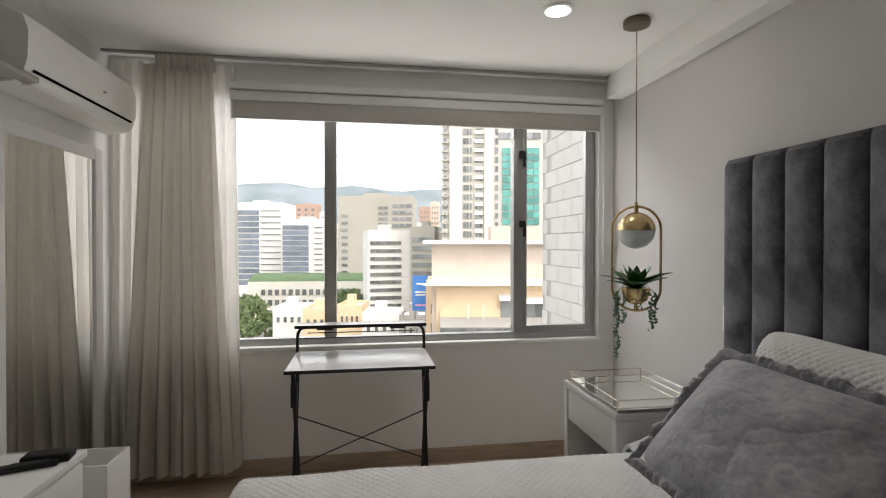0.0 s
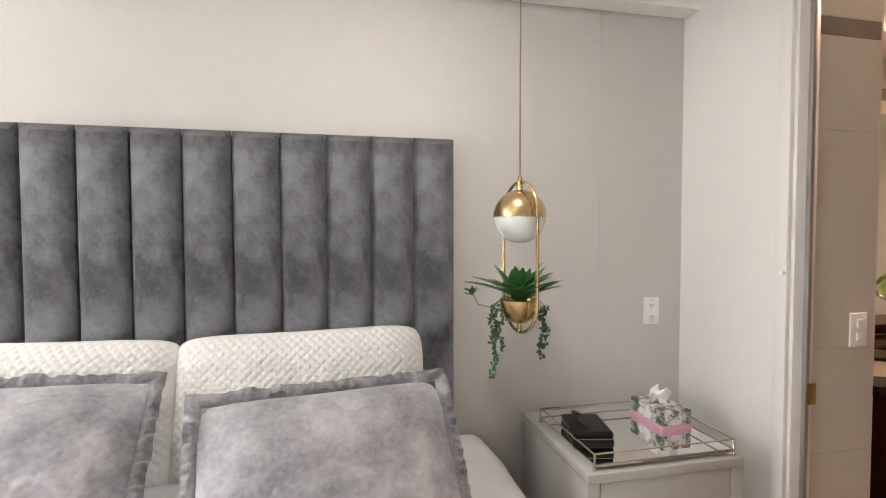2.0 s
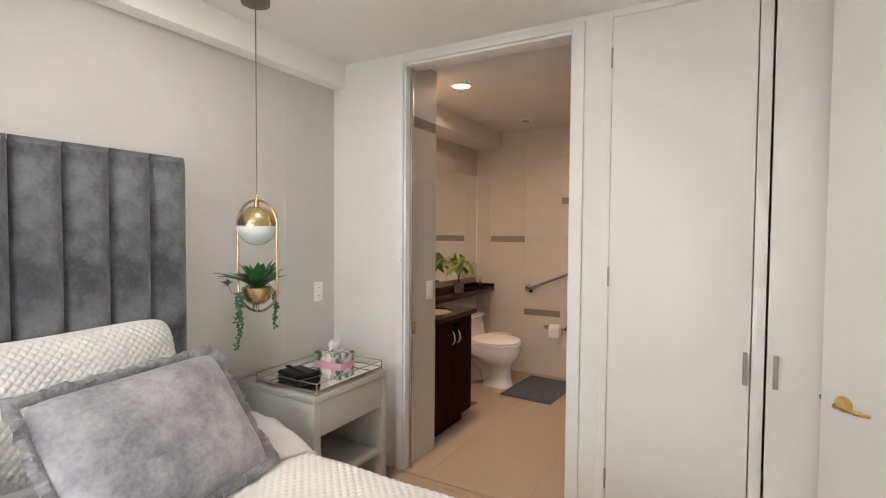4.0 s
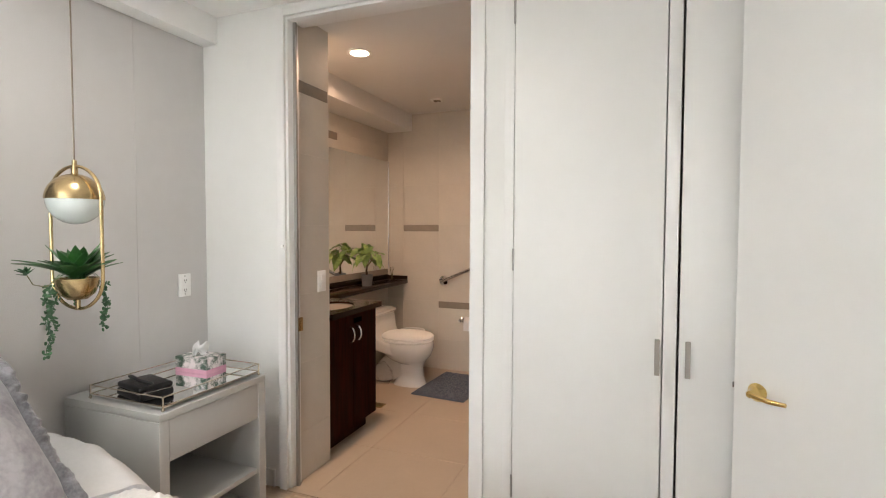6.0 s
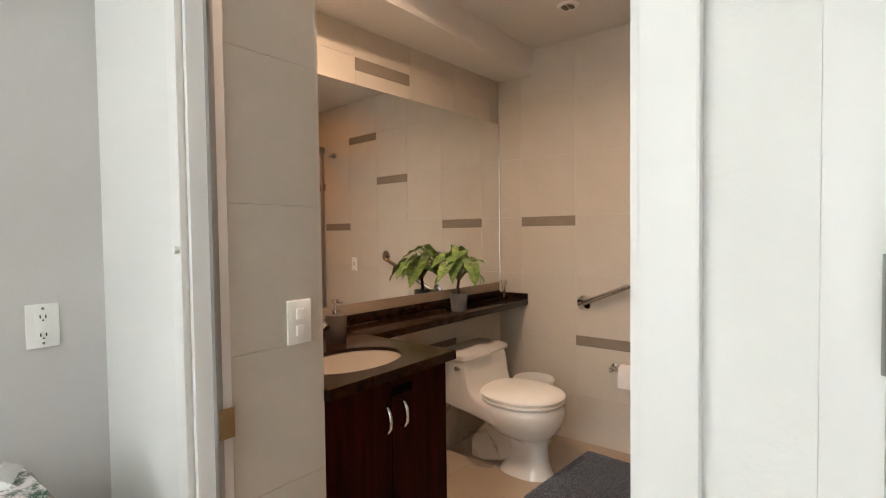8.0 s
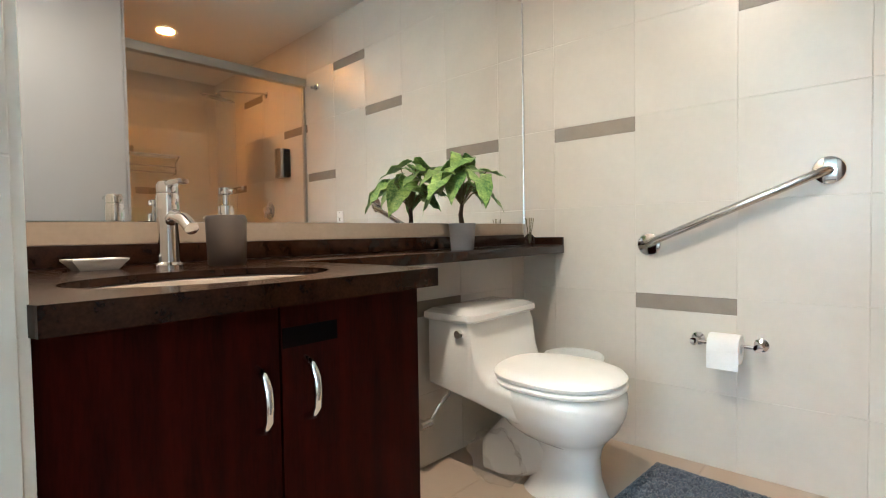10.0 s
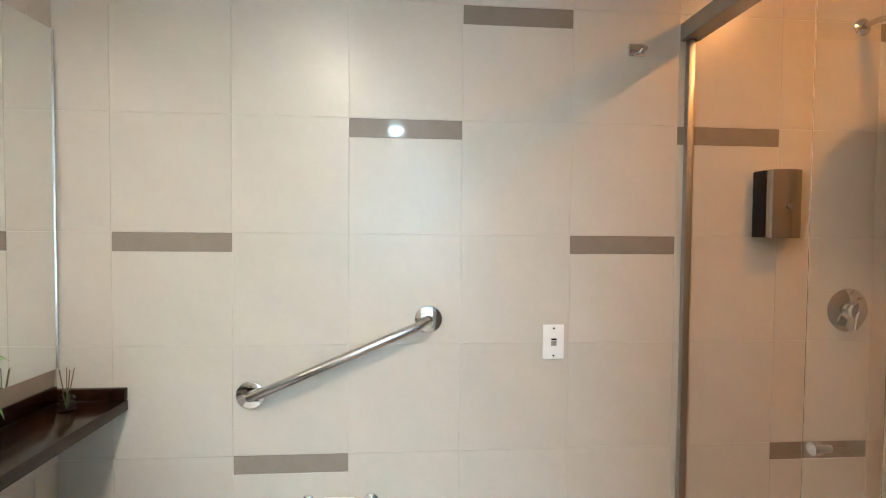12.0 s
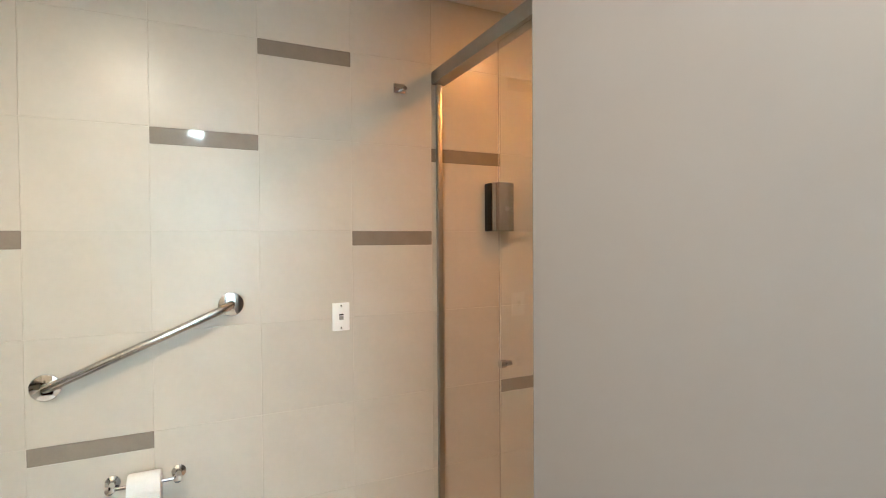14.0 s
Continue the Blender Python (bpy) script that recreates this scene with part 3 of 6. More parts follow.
part("ring", lathe([(0.0, -0.004), (0.03, -0.006), (0.036, -0.012), (0.05, -0.01), (0.056, 0.0), (0, 0)], 28), PLASTIC_WHITE, vent)

# ---- air conditioner, mirror, dresser ----
ac = thing("air_conditioner", "white wall-mounted split air conditioner", "air conditioner", at=(W, 2.75, 1.945))
prof = [(0.0, 0.02), (0.0, 0.285), (0.12, 0.285), (0.185, 0.262), (0.205, 0.2), (0.202, 0.1), (0.185, 0.04), (0.15, 0.01), (0.06, 0.0)]
part("body", loft([[(x, y, z) for x, z in prof] for y in (-0.435, -0.43, 0.43, 0.435)]), PLASTIC_WHITE, ac)
part("outlet_slot", tube([(0.196, -0.39, 0.062), (0.196, 0.39, 0.062)], 0.006, 8), DARK, ac, "dark air outlet slot")
part("flap", box(0.1, 0.188, -0.385, 0.385, 0.006, 0.018, 0.004), PLASTIC_WHITE, ac)
part("badge", box(0.2035, 0.2055, 0.09, 0.12, 0.13, 0.137), STEEL, ac)

wm = thing("standing_mirror", "tall white-framed mirror against the wall", "mirror", at=(W, 2.79, 0.0))
part("glass", box(0.018, 0.024, -0.33, 0.33, 0.14, 1.80), MIRROR, wm, smooth=False)
for y0, y1, z0, z1 in ((-0.405, -0.33, 0.06, 1.86), (0.33, 0.405, 0.06, 1.86), (-0.33, 0.33, 1.80, 1.86), (-0.33, 0.33, 0.06, 0.14)):
    part("frame_rail", box(0.001, 0.034, y0, y1, z0, z1, 0.005), LACQUER, wm)
part("back_board", box(0.003, 0.017, -0.33, 0.33, 0.0, 1.80), DARK, wm)

shelf = thing("wall_shelf", "pale beige shelf board fixed to the wall", "shelf", at=(W + 0.002, 1.98, 1.962))
part("board", box(0, 0.21, -0.38, 0.385, 0, 0.022, 0.003), DESK_TOP, shelf)
for y in (-0.25, 0.25):
    part("bracket", box(0, 0.15, y - 0.01, y + 0.01, -0.012, -0.001), LACQUER, shelf)

dr = thing("dresser", "low white dresser with drawers", "dresser", at=(W + 0.002, 1.65, 0))
part("carcass", box(0, 0.37, -0.66, 0.66, 0.06, 0.555, 0.004), LACQUER, dr)
part("top", box(0, 0.385, -0.68, 0.68, 0.557, 0.58, 0.004), LACQUER, dr)
part("plinth", box(0, 0.34, -0.64, 0.64, 0, 0.06), LACQUER, dr)
for k in range(2):
    for j in range(2):
        part("drawer_front", box(0.371, 0.384, -0.65 + 0.655 * k, -0.005 + 0.655 * k, 0.075 + 0.24 * j, 0.305 + 0.24 * j, 0.003), LACQUER, dr)
rem = thing("remote_control", "dark remote control lying on the dresser", "remote control", at=(-0.93, 2.19, 0.58), rz=20)
part("case", box(-0.085, 0.085, -0.024, 0.024, 0, 0.018, 0.006), BLACK_CASE, rem)
part("keypad", box(-0.05, 0.06, -0.018, 0.018, 0.018, 0.0195), BLACK_METAL, rem)
pho = thing("black_pouch", "small dark pouch lying on the dresser", "pouch", at=(-0.90, 2.25, 0.58), rz=8)
part("case", box(-0.075, 0.075, -0.035, 0.035, 0, 0.03, 0.01, 3), BLACK_CASE, pho)
paper = thing("paper_card", "small white printed card under the pouch", "card", at=(-0.95, 2.285, 0.58), rz=4)
part("card", box(-0.07, 0.07, -0.03, 0.03, 0, 0.0015), TISSUE, paper)

hb = thing("storage_box", "open white storage box beside the mirror", "box", at=(-0.985, 2.59, 0))
for x0, x1, y0, y1 in ((-0.165, 0.165, -0.10, -0.09), (-0.165, 0.165, 0.09, 0.10), (-0.165, -0.155, -0.09, 0.09), (0.155, 0.165, -0.09, 0.09)):
    part("side_panel", box(x0, x1, y0, y1, 0.001, 0.45, 0.002), LACQUER, hb)
part("bottom_panel", box(-0.155, 0.155, -0.09, 0.09, 0.002, 0.012), LACQUER, hb)

# ---- folding desk ----
dk = thing("folding_desk", "slim folding desk with pale top, riser shelf and black steel legs", "desk", at=(0.205, 2.70, 0))
part("desktop", box(-0.36, 0.36, 0.0, 0.44, 0.742, 0.757, 0.002), DESK_TOP, dk)
part("edge_band", box(-0.362, 0.362, -0.004, -0.0005, 0.741, 0.758, 0.001), BLACK_METAL, dk, "black edge band")
part("riser_shelf", box(-0.36, 0.36, 0.36, 0.47, 0.900, 0.913, 0.002), DESK_TOP, dk)
part("riser_edge", box(-0.361, 0.361, 0.355, 0.3595, 0.897, 0.914, 0.001), BLACK_METAL, dk, "black edge band")
for sx in (-1, 1):
    x = sx * 0.335
    part("riser_tube", tube([(sx * 0.355, 0.43, 0.74), (sx * 0.355, 0.43, 0.83), (sx * 0.35, 0.425, 0.865), (sx * 0.335, 0.42, 0.888), (sx * 0.31, 0.415, 0.895), (sx * 0.2, 0.41, 0.896)], 0.0085, 8), BLACK_METAL, dk)
    part("leg", rod((x, 0.10, 0.0), (x, 0.30, 0.742), 0.0105, 8), BLACK_METAL, dk)
    part("leg", rod((x, 0.36, 0.0), (x, 0.10, 0.742), 0.0105, 8), BLACK_METAL, dk)
    part("hinge_sleeve", box(x - 0.015, x + 0.015, 0.13, 0.175, 0.54, 0.66, 0.004), BLACK_METAL, dk)
    part("floor_bar", rod((x, 0.10, 0.012), (x, 0.36, 0.012), 0.009, 8), BLACK_METAL, dk)
part("brace_wire", rod((-0.335, 0.22, 0.47), (0.335, 0.32, 0.17), 0.0035, 6), BLACK_METAL, dk)
part("brace_wire", rod((0.335, 0.22, 0.47), (-0.335, 0.32, 0.17), 0.0035, 6), BLACK_METAL, dk)
part("foot_rail", rod((-0.335, 0.36, 0.05), (0.335, 0.36, 0.05), 0.006, 8), BLACK_METAL, dk)
part("shelf_wire", rod((-0.35, 0.44, 0.83), (0.35, 0.44, 0.83), 0.003, 6), BLACK_METAL, dk)
part("shelf_wire", rod((-0.30, 0.44, 0.86), (0.30, 0.44, 0.86), 0.003, 6), BLACK_METAL, dk)
for x in (-0.2, 0.2):
    part("shelf_bracket", box(x - 0.045, x + 0.045, 0.37, 0.44, 0.885, 0.8985, 0.003), BLACK_METAL, dk)

# ---- bed ----
bed = thing("bed", "wide bed under a white quilted coverlet", "bed", at=(0.76, 1.12, 0))
part("base", box(-0.93, 0.99, -0.95, 0.95, 0.05, 0.30, 0.01), VELVET, bed)
part("mattress", box(-0.96, 0.99, -1.0, 1.0, 0.30, 0.485, 0.05, 4), SHEET, bed)
for sx in (-0.85, 0.85):
    for sy in (-0.85, 0.85):
        part("leg", rod((sx, sy, 0), (sx, sy, 0.06), 0.03, 12), BLACK_METAL, bed)


def coverlet():
    """A quilted cover: flat top, rounded edges, sides that hang down."""
    hx0, hx1, hy, top, r = -1.0, 0.86, 1.04, 0.528, 0.075

    def fold(s, half):
        """Runs s metres from the middle over the rounded edge; gives outward way and drop."""
        flat = half - r
        if s <= flat:
            return s, 0.0
        a = (s - flat) / r
        if a < math.pi / 2:
            return flat + r * math.sin(a), r * (1 - math.cos(a))
        return half + 0.012 * math.sin((s - flat) * 9), r + (s - flat - r * math.pi / 2)

    def fn(u, v):
        sy = (v - 0.5) * 2 * 1.42
        y, dy = fold(abs(sy), hy)
        sx = hx1 - u * (hx1 - hx0 + 0.38)
        if sx < hx0 + r:
            x, dx = fold((hx0 + r) * -1 + (hx0 + r - sx) + 0.0, -hx0)
            x = -x
        else:
            x, dx = sx, 0.0
        a, b = sx / 0.0175, sy / 0.0175
        puff = 0.0068 * (abs(math.sin(math.pi * (a + b) / 2)) * abs(math.sin(math.pi * (a - b) / 2))) ** 0.6
        wob = 0.008 * noise.noise((sx * 3, sy * 3, 1.0))
        z = top - max(dx, dy) + (puff + wob if max(dx, dy) < 0.03 else 0.3 * puff)
        out = puff if dy > r * 0.6 else 0.0
        return (x - (puff if dx > r * 0.6 else 0), math.copysign(y + out, sy), max(z, 0.16))
    return sheet(fn, 470, 580)


cov = thing("coverlet", "white diamond-quilted coverlet spread over the bed", "coverlet", at=(0.76, 1.12, 0))
part("quilt", coverlet(), QUILT, cov)
fold_ = thing("folded_sheet", "pale grey bed sheet turned down beside the pillows", "sheet", at=(1.5, 1.12, 0.0))


def turned_down(u, v):
    a = abs(v - 0.5) * 2
    lift = 0.1 * math.sin(math.pi * min(1, 0.03 + u * 0.75)) ** 0.5 * (0.55 + 0.45 * min(1, u * 3))
    drop = 0.15 * max(0.0, (a - 0.9) / 0.1) ** 2.4
    start = -0.24 - 0.2 * max(0.0, 1 - v * 3.2)
    return (start + (0.22 - start) * u + 0.02 * noise.noise((v * 5, 0, 3)), (v - 0.5) * 2.16, 0.533 + lift - drop + 0.016 * noise.noise((u * 5, v * 12, 2)) + 0.007 * noise.noise((u * 13, v * 32, 2)))


part("cloth", sheet(turned_down, 60, 200, 0.014), SHEET, fold_)

head = thing("headboard", "tall channel-tufted dark grey velvet headboard", "headboard", at=(E, 1.203, 0))
CH = 2.034 / 13
part("back_panel", box(-0.055, -0.001, -1.015, 1.015, 0.05, 1.705, 0.006), VELVET, head)


def channel():
    def fn(u, v):
        a = (u - 0.5) * 2
        bulge = (1 - abs(a) ** 2.2) ** 0.6
        z = 0.10 + 1.62 * v
        if v > 0.975:
            bulge *= max(0.0, 1 - ((v - 0.975) / 0.025) ** 2) ** 0.5
        return (-0.056 - 0.05 * bulge, a * CH / 2 * 0.99, z)
    return sheet(fn, 18, 60)


ch = part("channel", channel(), VELVET, head)
ch.matrix_basis = pose(0, -1.017 + CH / 2, 0)
for k in range(1, 13):
    share("channel", ch, head, pose(0, -1.017 + CH * (k + 0.5), 0))


def pillow(w, h, t, seed, quilt=0.0, nu=70, nv=60, crease=0.0, full=3.6):
    """A stuffed cushion, w by h, with soft corners and creases."""
    bm = bmesh.new()
    grids = []
    for side in (1, -1):
        g = []
        for i in range(nu + 1):
            row = []
            for j in range(nv + 1):
                u, v = i / nu * 2 - 1, j / nv * 2 - 1
                puff = max(0.0, (1 - abs(u) ** full) * (1 - abs(v) ** full)) ** (0.55 if full > 3 else 0.72)
                rc = 1 - 0.10 * (abs(u) ** 5) * (abs(v) ** 5)
                pin = 1 - 0.05 * (1 - puff) * (1 - max(abs(u), abs(v)) ** 6)
                x = u * w / 2 * (1 - 0.045 * (1 - abs(v) ** 2) * abs(u) ** 4) * pin * rc
                y = v * h / 2 * (1 - 0.045 * (1 - abs(u) ** 2) * abs(v) ** 4) * pin * rc
                cr = noise.noise((u * 2.2 + seed, v * 2.2, seed)) * 0.012 + noise.noise((u * 6 + seed, v * 7, 3)) * 0.004
                if crease and side > 0:
                    a = noise.noise((u * 2.6 + seed * 3, v * 2.3 + 0.5 * math.sin(2 * u), seed))
                    b = noise.noise((u * 4.5 - seed, v * 5.2 + 2, seed * 2))
                    cr -= crease * (max(0.0, 1 - abs(a) * 7) + 0.7 * max(0.0, 1 - abs(b) * 6))
                z = side * (t / 2 * puff + (cr * puff if side > 0 else 0))
                if quilt and side > 0:
                    a, b = x / quilt, y / quilt
                    z += 0.0072 * puff ** 0.3 * (abs(math.sin(math.pi * (a + b) / 2)) * abs(math.sin(math.pi * (a - b) / 2))) ** 0.6
                row.append(bm.verts.new((x, y, z)))
            g.append(row)
        grids.append(g)
        for i in range(nu):
            for j in range(nv):
                bm.faces.new((g[i][j], g[i + 1][j], g[i + 1][j + 1], g[i][j + 1]))
    bmesh.ops.remove_doubles(bm, verts=bm.verts[:], dist=0.0004)
    return bm


def ruffle(w, h, depth, seed):
    """A gathered border round a cushion."""
    per = 2 * (w + h)
    steps = 1100

    def edge(s):
        s = s % per
        for length, p, d, o in ((w, (-w / 2, -h / 2), (1, 0), (0, -1)), (h, (w / 2, -h / 2), (0, 1), (1, 0)), (w, (w / 2, h / 2), (-1, 0), (0, 1)), (h, (-w / 2, h / 2), (0, -1), (-1, 0))):
            if s <= length:
                return Vector((p[0] + d[0] * s, p[1] + d[1] * s, 0)), s / length, Vector((*o, 0)), length
            s -= length
        return Vector((-w / 2, -h / 2, 0)), 0.0, Vector((0, -1, 0)), w

    def fn(u, v):
        p, f, o, length = edge(u * per)
        c = Vector((p.x / (w / 2), p.y / (h / 2), 0))
        corner = max(0.0, (abs(c.x) ** 10) * (abs(c.y) ** 10))
        way = (o * (1 - corner) + Vector((math.copysign(1, c.x), math.copysign(1, c.y), 0)) * 1.0 * corner)
        k = u * per
        wav = v ** 0.7 * (0.0022 * math.sin(k * 210 + 9 * noise.noise((k * 7, seed, 4))) + 0.02 * noise.noise((k * 9, seed, 2)) + 0.019 * noise.noise((k * 24, seed, 1)) + 0.013 * noise.noise((k * 58, v * 1.5, seed)))
        ex = depth * (0.95 + 0.09 * noise.noise((k * 16, seed, 0)))
        q = p * 0.965 + way * (v * ex)
        return (q.x, q.y, wav + 0.012 * math.sin(math.pi * v))
    bm = sheet(fn, steps, 5, 0.006)
    return bm


def on_slope(cx, cy, cz, lean, roll=0.0, yaw=0.0):
    """A pose for a cushion that leans against the headboard; its face looks to the foot of the bed."""
    up = Vector((math.sin(lean), 0, math.cos(lean)))
    nrm = Vector((-math.cos(lean), 0, math.sin(lean)))
    side = up.cross(nrm)
    m = Matrix((side, up, nrm)).transposed().to_4x4()
    return Matrix.Translation((cx, cy, cz)) @ pose(0, 0, 0, 0, 0, yaw) @ m @ pose(0, 0, 0, 0, 0, roll)


for cy, seed, roll in ((1.50, 1.0, -1.5), (0.725, 4.0, 1.0)):
    wp = tagged(new("quilted_pillow"), "white quilted pillow propped against the headboard", "pillow", "white pillows")
    wp.matrix_basis = on_slope(1.615, cy, 0.812, radians(18), roll)
    part("cushion", pillow(0.825, 0.50, 0.19, seed, 0.0145, 270, 170), QUILT, wp)
for cy, cx, cz, seed, roll, yaw in ((1.44, 1.285, 0.812, 2.0, -4.0, 9), (0.635, 1.215, 0.75, 7.0, 0.5, 7)):
    sp = tagged(new("velvet_sham"), "grey crushed-velvet cushion with a ruffled border", "cushion", "grey shams")
    sp.matrix_basis = on_slope(cx, cy, cz, radians(46 if cy > 1 else 37), roll, yaw)
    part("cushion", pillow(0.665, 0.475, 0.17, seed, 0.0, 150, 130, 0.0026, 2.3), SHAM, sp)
    part("ruffle", ruffle(0.65, 0.462, 0.04, seed), SHAM_TRIM, sp, "gathered dark grey border")

# ---- bedside tables and what stands on them ----


def nightstand(at):
    t = thing("nightstand", "pale grey bedside table with one drawer and an open niche", "nightstand", "bedside tables", at=at)
    part("top", box(-0.268, 0.268, -0.277, 0.277, 0.612, 0.642, 0.003), LACQUER_GREY, t)
    for y0, y1 in ((-0.277, -0.235), (0.235, 0.277)):
        part("side_panel", box(-0.265, 0.265, y0, y1, 0.0, 0.611, 0.003), LACQUER_GREY, t)
    part("back_panel", box(0.245, 0.262, -0.232, 0.232, 0.05, 0.611), LACQUER_GREY, t)
    part("drawer", box(-0.262, 0.22, -0.232, 0.232, 0.45, 0.609, 0.002), LACQUER_GREY, t)
    part("bottom_shelf", box(-0.255, 0.245, -0.232, 0.232, 0.19, 0.212, 0.002), LACQUER_GREY, t)
    part("plinth", box(-0.235, 0.245, -0.232, 0.232, 0.0, 0.06), LACQUER_GREY, t)
    return t


def tray(at):
    t = thing("mirrored_tray", "mirrored tray with a thin champagne wire gallery", "tray", "bedside trays", at=at)
    w, d = 0.2, 0.25
    part("mirror_base", box(-w, w, -d, d, 0.012, 0.020, 0.001), MIRROR, t, smooth=False)
    for z in (0.02, 0.054):
        part("gallery_rail", add(add(rod((-w, -d, z), (w, -d, z), 0.003, 6), rod((-w, d, z), (w, d, z), 0.003, 6)), add(rod((-w, -d, z), (-w, d, z), 0.003, 6), rod((w, -d, z), (w, d, z), 0.003, 6))), SILVER_WIRE, t)
    for x in (-w, w):
        for y in (-d, d):
            p = part("post", rod((x, y, 0.0), (x, y, 0.056), 0.0035, 8), SILVER_WIRE, t)
            part("ball_foot", lathe([(0, 0), (0.006, 0.003), (0.007, 0.008), (0.004, 0.013), (0, 0.014)], 10), SILVER_WIRE, p).location = (x, y, 0)
    return t


n1 = nightstand((1.53, 2.49, 0))
copy_thing(n1, pose(1.56, -0.385, 0))
t1 = tray((1.475, 2.475, 0.642))
copy_thing(t1, pose(1.51, -0.388, 0.642))

tb = thing("tissue_box", "flowered carton of tissues with a pink base", "tissue box", at=(1.58, -0.56, 0.662), rz=2)
part("carton", box(-0.092, 0.092, -0.06, 0.06, 0.018, 0.07, 0.003), TISSUE_BOX, tb)
part("pink_band", box(-0.0925, 0.0925, -0.0605, 0.0605, 0.0, 0.018, 0.002), PINK, tb)
part("tissue", sheet(lambda u, v: (0.03 * (u - 0.5) * (1 + v) + 0.012 * math.sin(9 * u + 3 * v), 0.05 * (u - 0.5) + 0.014 * math.sin(7 * v + 5 * u), 0.07 + 0.055 * v + 0.012 * math.sin(11 * u)), 14, 10, 0.002), TISSUE, tb, "crumpled white tissue")
cs = thing("black_case", "black zipped case lying on the mirrored tray", "case", at=(1.50, -0.215, 0.662), rz=-12)
part("body", box(-0.09, 0.09, -0.068, 0.068, 0.0, 0.03, 0.012, 3), BLACK_CASE, cs)
part("flap", box(-0.088, 0.088, -0.066, 0.066, 0.032, 0.054, 0.011, 3), BLACK_CASE, cs)
part("strap", tube([(0.08, 0.0, 0.048), (0.06, 0.03, 0.07), (0.02, 0.04, 0.078), (-0.03, 0.035, 0.068), (-0.06, 0.0, 0.052)], 0.007, 8), BLACK_CASE, cs)
part("zip", box(-0.0885, 0.0885, -0.0665, 0.0665, 0.0295, 0.0325, 0.001), STEEL, cs, "thin metal zip")


def wall_plate(at, rz, label, keys=1, pink=False):
    t = thing("wall_plate", label, "outlet", "wall plates", at=at, rz=rz)
    part("plate", box(-0.036, 0.036, -0.007, 0.0, -0.058, 0.058, 0.003), PLASTIC_WHITE, t)
    if keys == 2:
        for z in (-0.022, 0.022):
            part("rocker", box(-0.012, 0.012, -0.0115, -0.007, z - 0.014, z + 0.014, 0.002), PLASTIC_WHITE, t)
    else:
        part("insert", box(-0.017, 0.017, -0.009, -0.007, -0.034, 0.034, 0.001), PLASTIC_WHITE, t)
        if pink:
            part("test_button", box(-0.009, 0.009, -0.0102, -0.009, -0.012, 0.004, 0.001), HANDLE, t, "brown test button")
            part("reset_button", box(-0.009, 0.009, -0.0102, -0.009, 0.006, 0.012, 0.001), DARK, t, "dark reset button")
        for z in () if pink else (-0.024, 0.024):
            for x in (-0.006, 0.006):
                part("slot", box(x - 0.0013, x + 0.0013, -0.0096, -0.009, z - 0.004, z + 0.005), DARK, t)
            part("earth_hole", rod((0, -0.0096, z - 0.009), (0, -0.009, z - 0.009), 0.0022, 8), DARK, t)
        for z in (-0.046, 0.046):
            part("screw", rod((0, -0.0085, z), (0, -0.007, z), 0.0035, 8), STEEL, t)
    return t


wall_plate((E, -0.70, 1.033), -90, "white outlet plate on the grey wall above the bedside table")
wall_plate((E, 2.275, 1.02), -90, "white outlet plate beside the headboard")
wall_plate((0.377, BS + 0.008, 1.005), 180, "white socket with test buttons on the tiled wall", pink=True)
wall_plate((DOOR1 - 0.008, -1.12, 1.036), -90, "white two-key light switch on the tiled pier", keys=2)

# ---- pendant lamps with planters ----
random.seed(5)


def blade(length, width, curl, n=7, lift=0.5, fold=0.25, tip=1.0):
    """A pointed leaf along +x that rises and bends over; its sides fold up."""
    bm = bmesh.new()
    rows = []
    for i in range(n + 1):
        s = i / n
        w = width * math.sin(math.pi * min(0.999, (0.18 + 0.82 * s) ** 0.8)) ** tip if i < n else 0.0
        x = length * (s * math.cos(lift) + 0.0)
        z = length * (s * math.sin(lift) - curl * s * s)
        if i == n:
            rows.append([bm.verts.new((x, 0, z))])
        else:
            rows.append([bm.verts.new((x, -w / 2, z + fold * w / 2)), bm.verts.new((x, 0, z)), bm.verts.new((x, w / 2, z + fold * w / 2))])
    for a, b in zip(rows, rows[1:]):
        if len(b) == 3:
            bm.faces.new((a[0], b[0], b[1], a[1]))
            bm.faces.new((a[1], b[1], b[2], a[2]))
        else:
            bm.faces.new((a[0], b[0], a[1]))
            bm.faces.new((a[1], b[0], a[2]))
    bmesh.ops.recalc_face_normals(bm, faces=bm.faces)
    bmesh.ops.solidify(bm, geom=bm.faces[:], thickness=0.0016)
    return bm


def strand(seed, drop, out):
    """A trailing stem set with small bead leaves."""
    rnd = random.Random(seed)
    pts = [(0, 0, 0), (out * 0.6, 0, 0.02), (out, 0, -0.02)]
    n = int(drop / 0.012)
    for i in range(1, n + 1):
        pts.append((out + 0.006 * math.sin(i * 0.7 + seed), 0.006 * math.cos(i * 0.9), -0.02 - drop * i / n))
    bm = tube(pts, 0.0012, 5)
    for p in pts[2:]:
        for _ in range(3):
            lf = bmesh.new()
            bmesh.ops.create_icosphere(lf, subdivisions=1, radius=0.0062)
            lf.transform(Matrix.Translation(Vector(p) + Vector((rnd.uniform(-1, 1), rnd.uniform(-1, 1), rnd.uniform(-0.6, 0.6))) * 0.009) @ Euler((rnd.uniform(0, 3), rnd.uniform(0, 3), 0)).to_matrix().to_4x4() @ Matrix.Diagonal((1.3, 0.8, 0.5, 1)))
            add(bm, lf)
    return bm


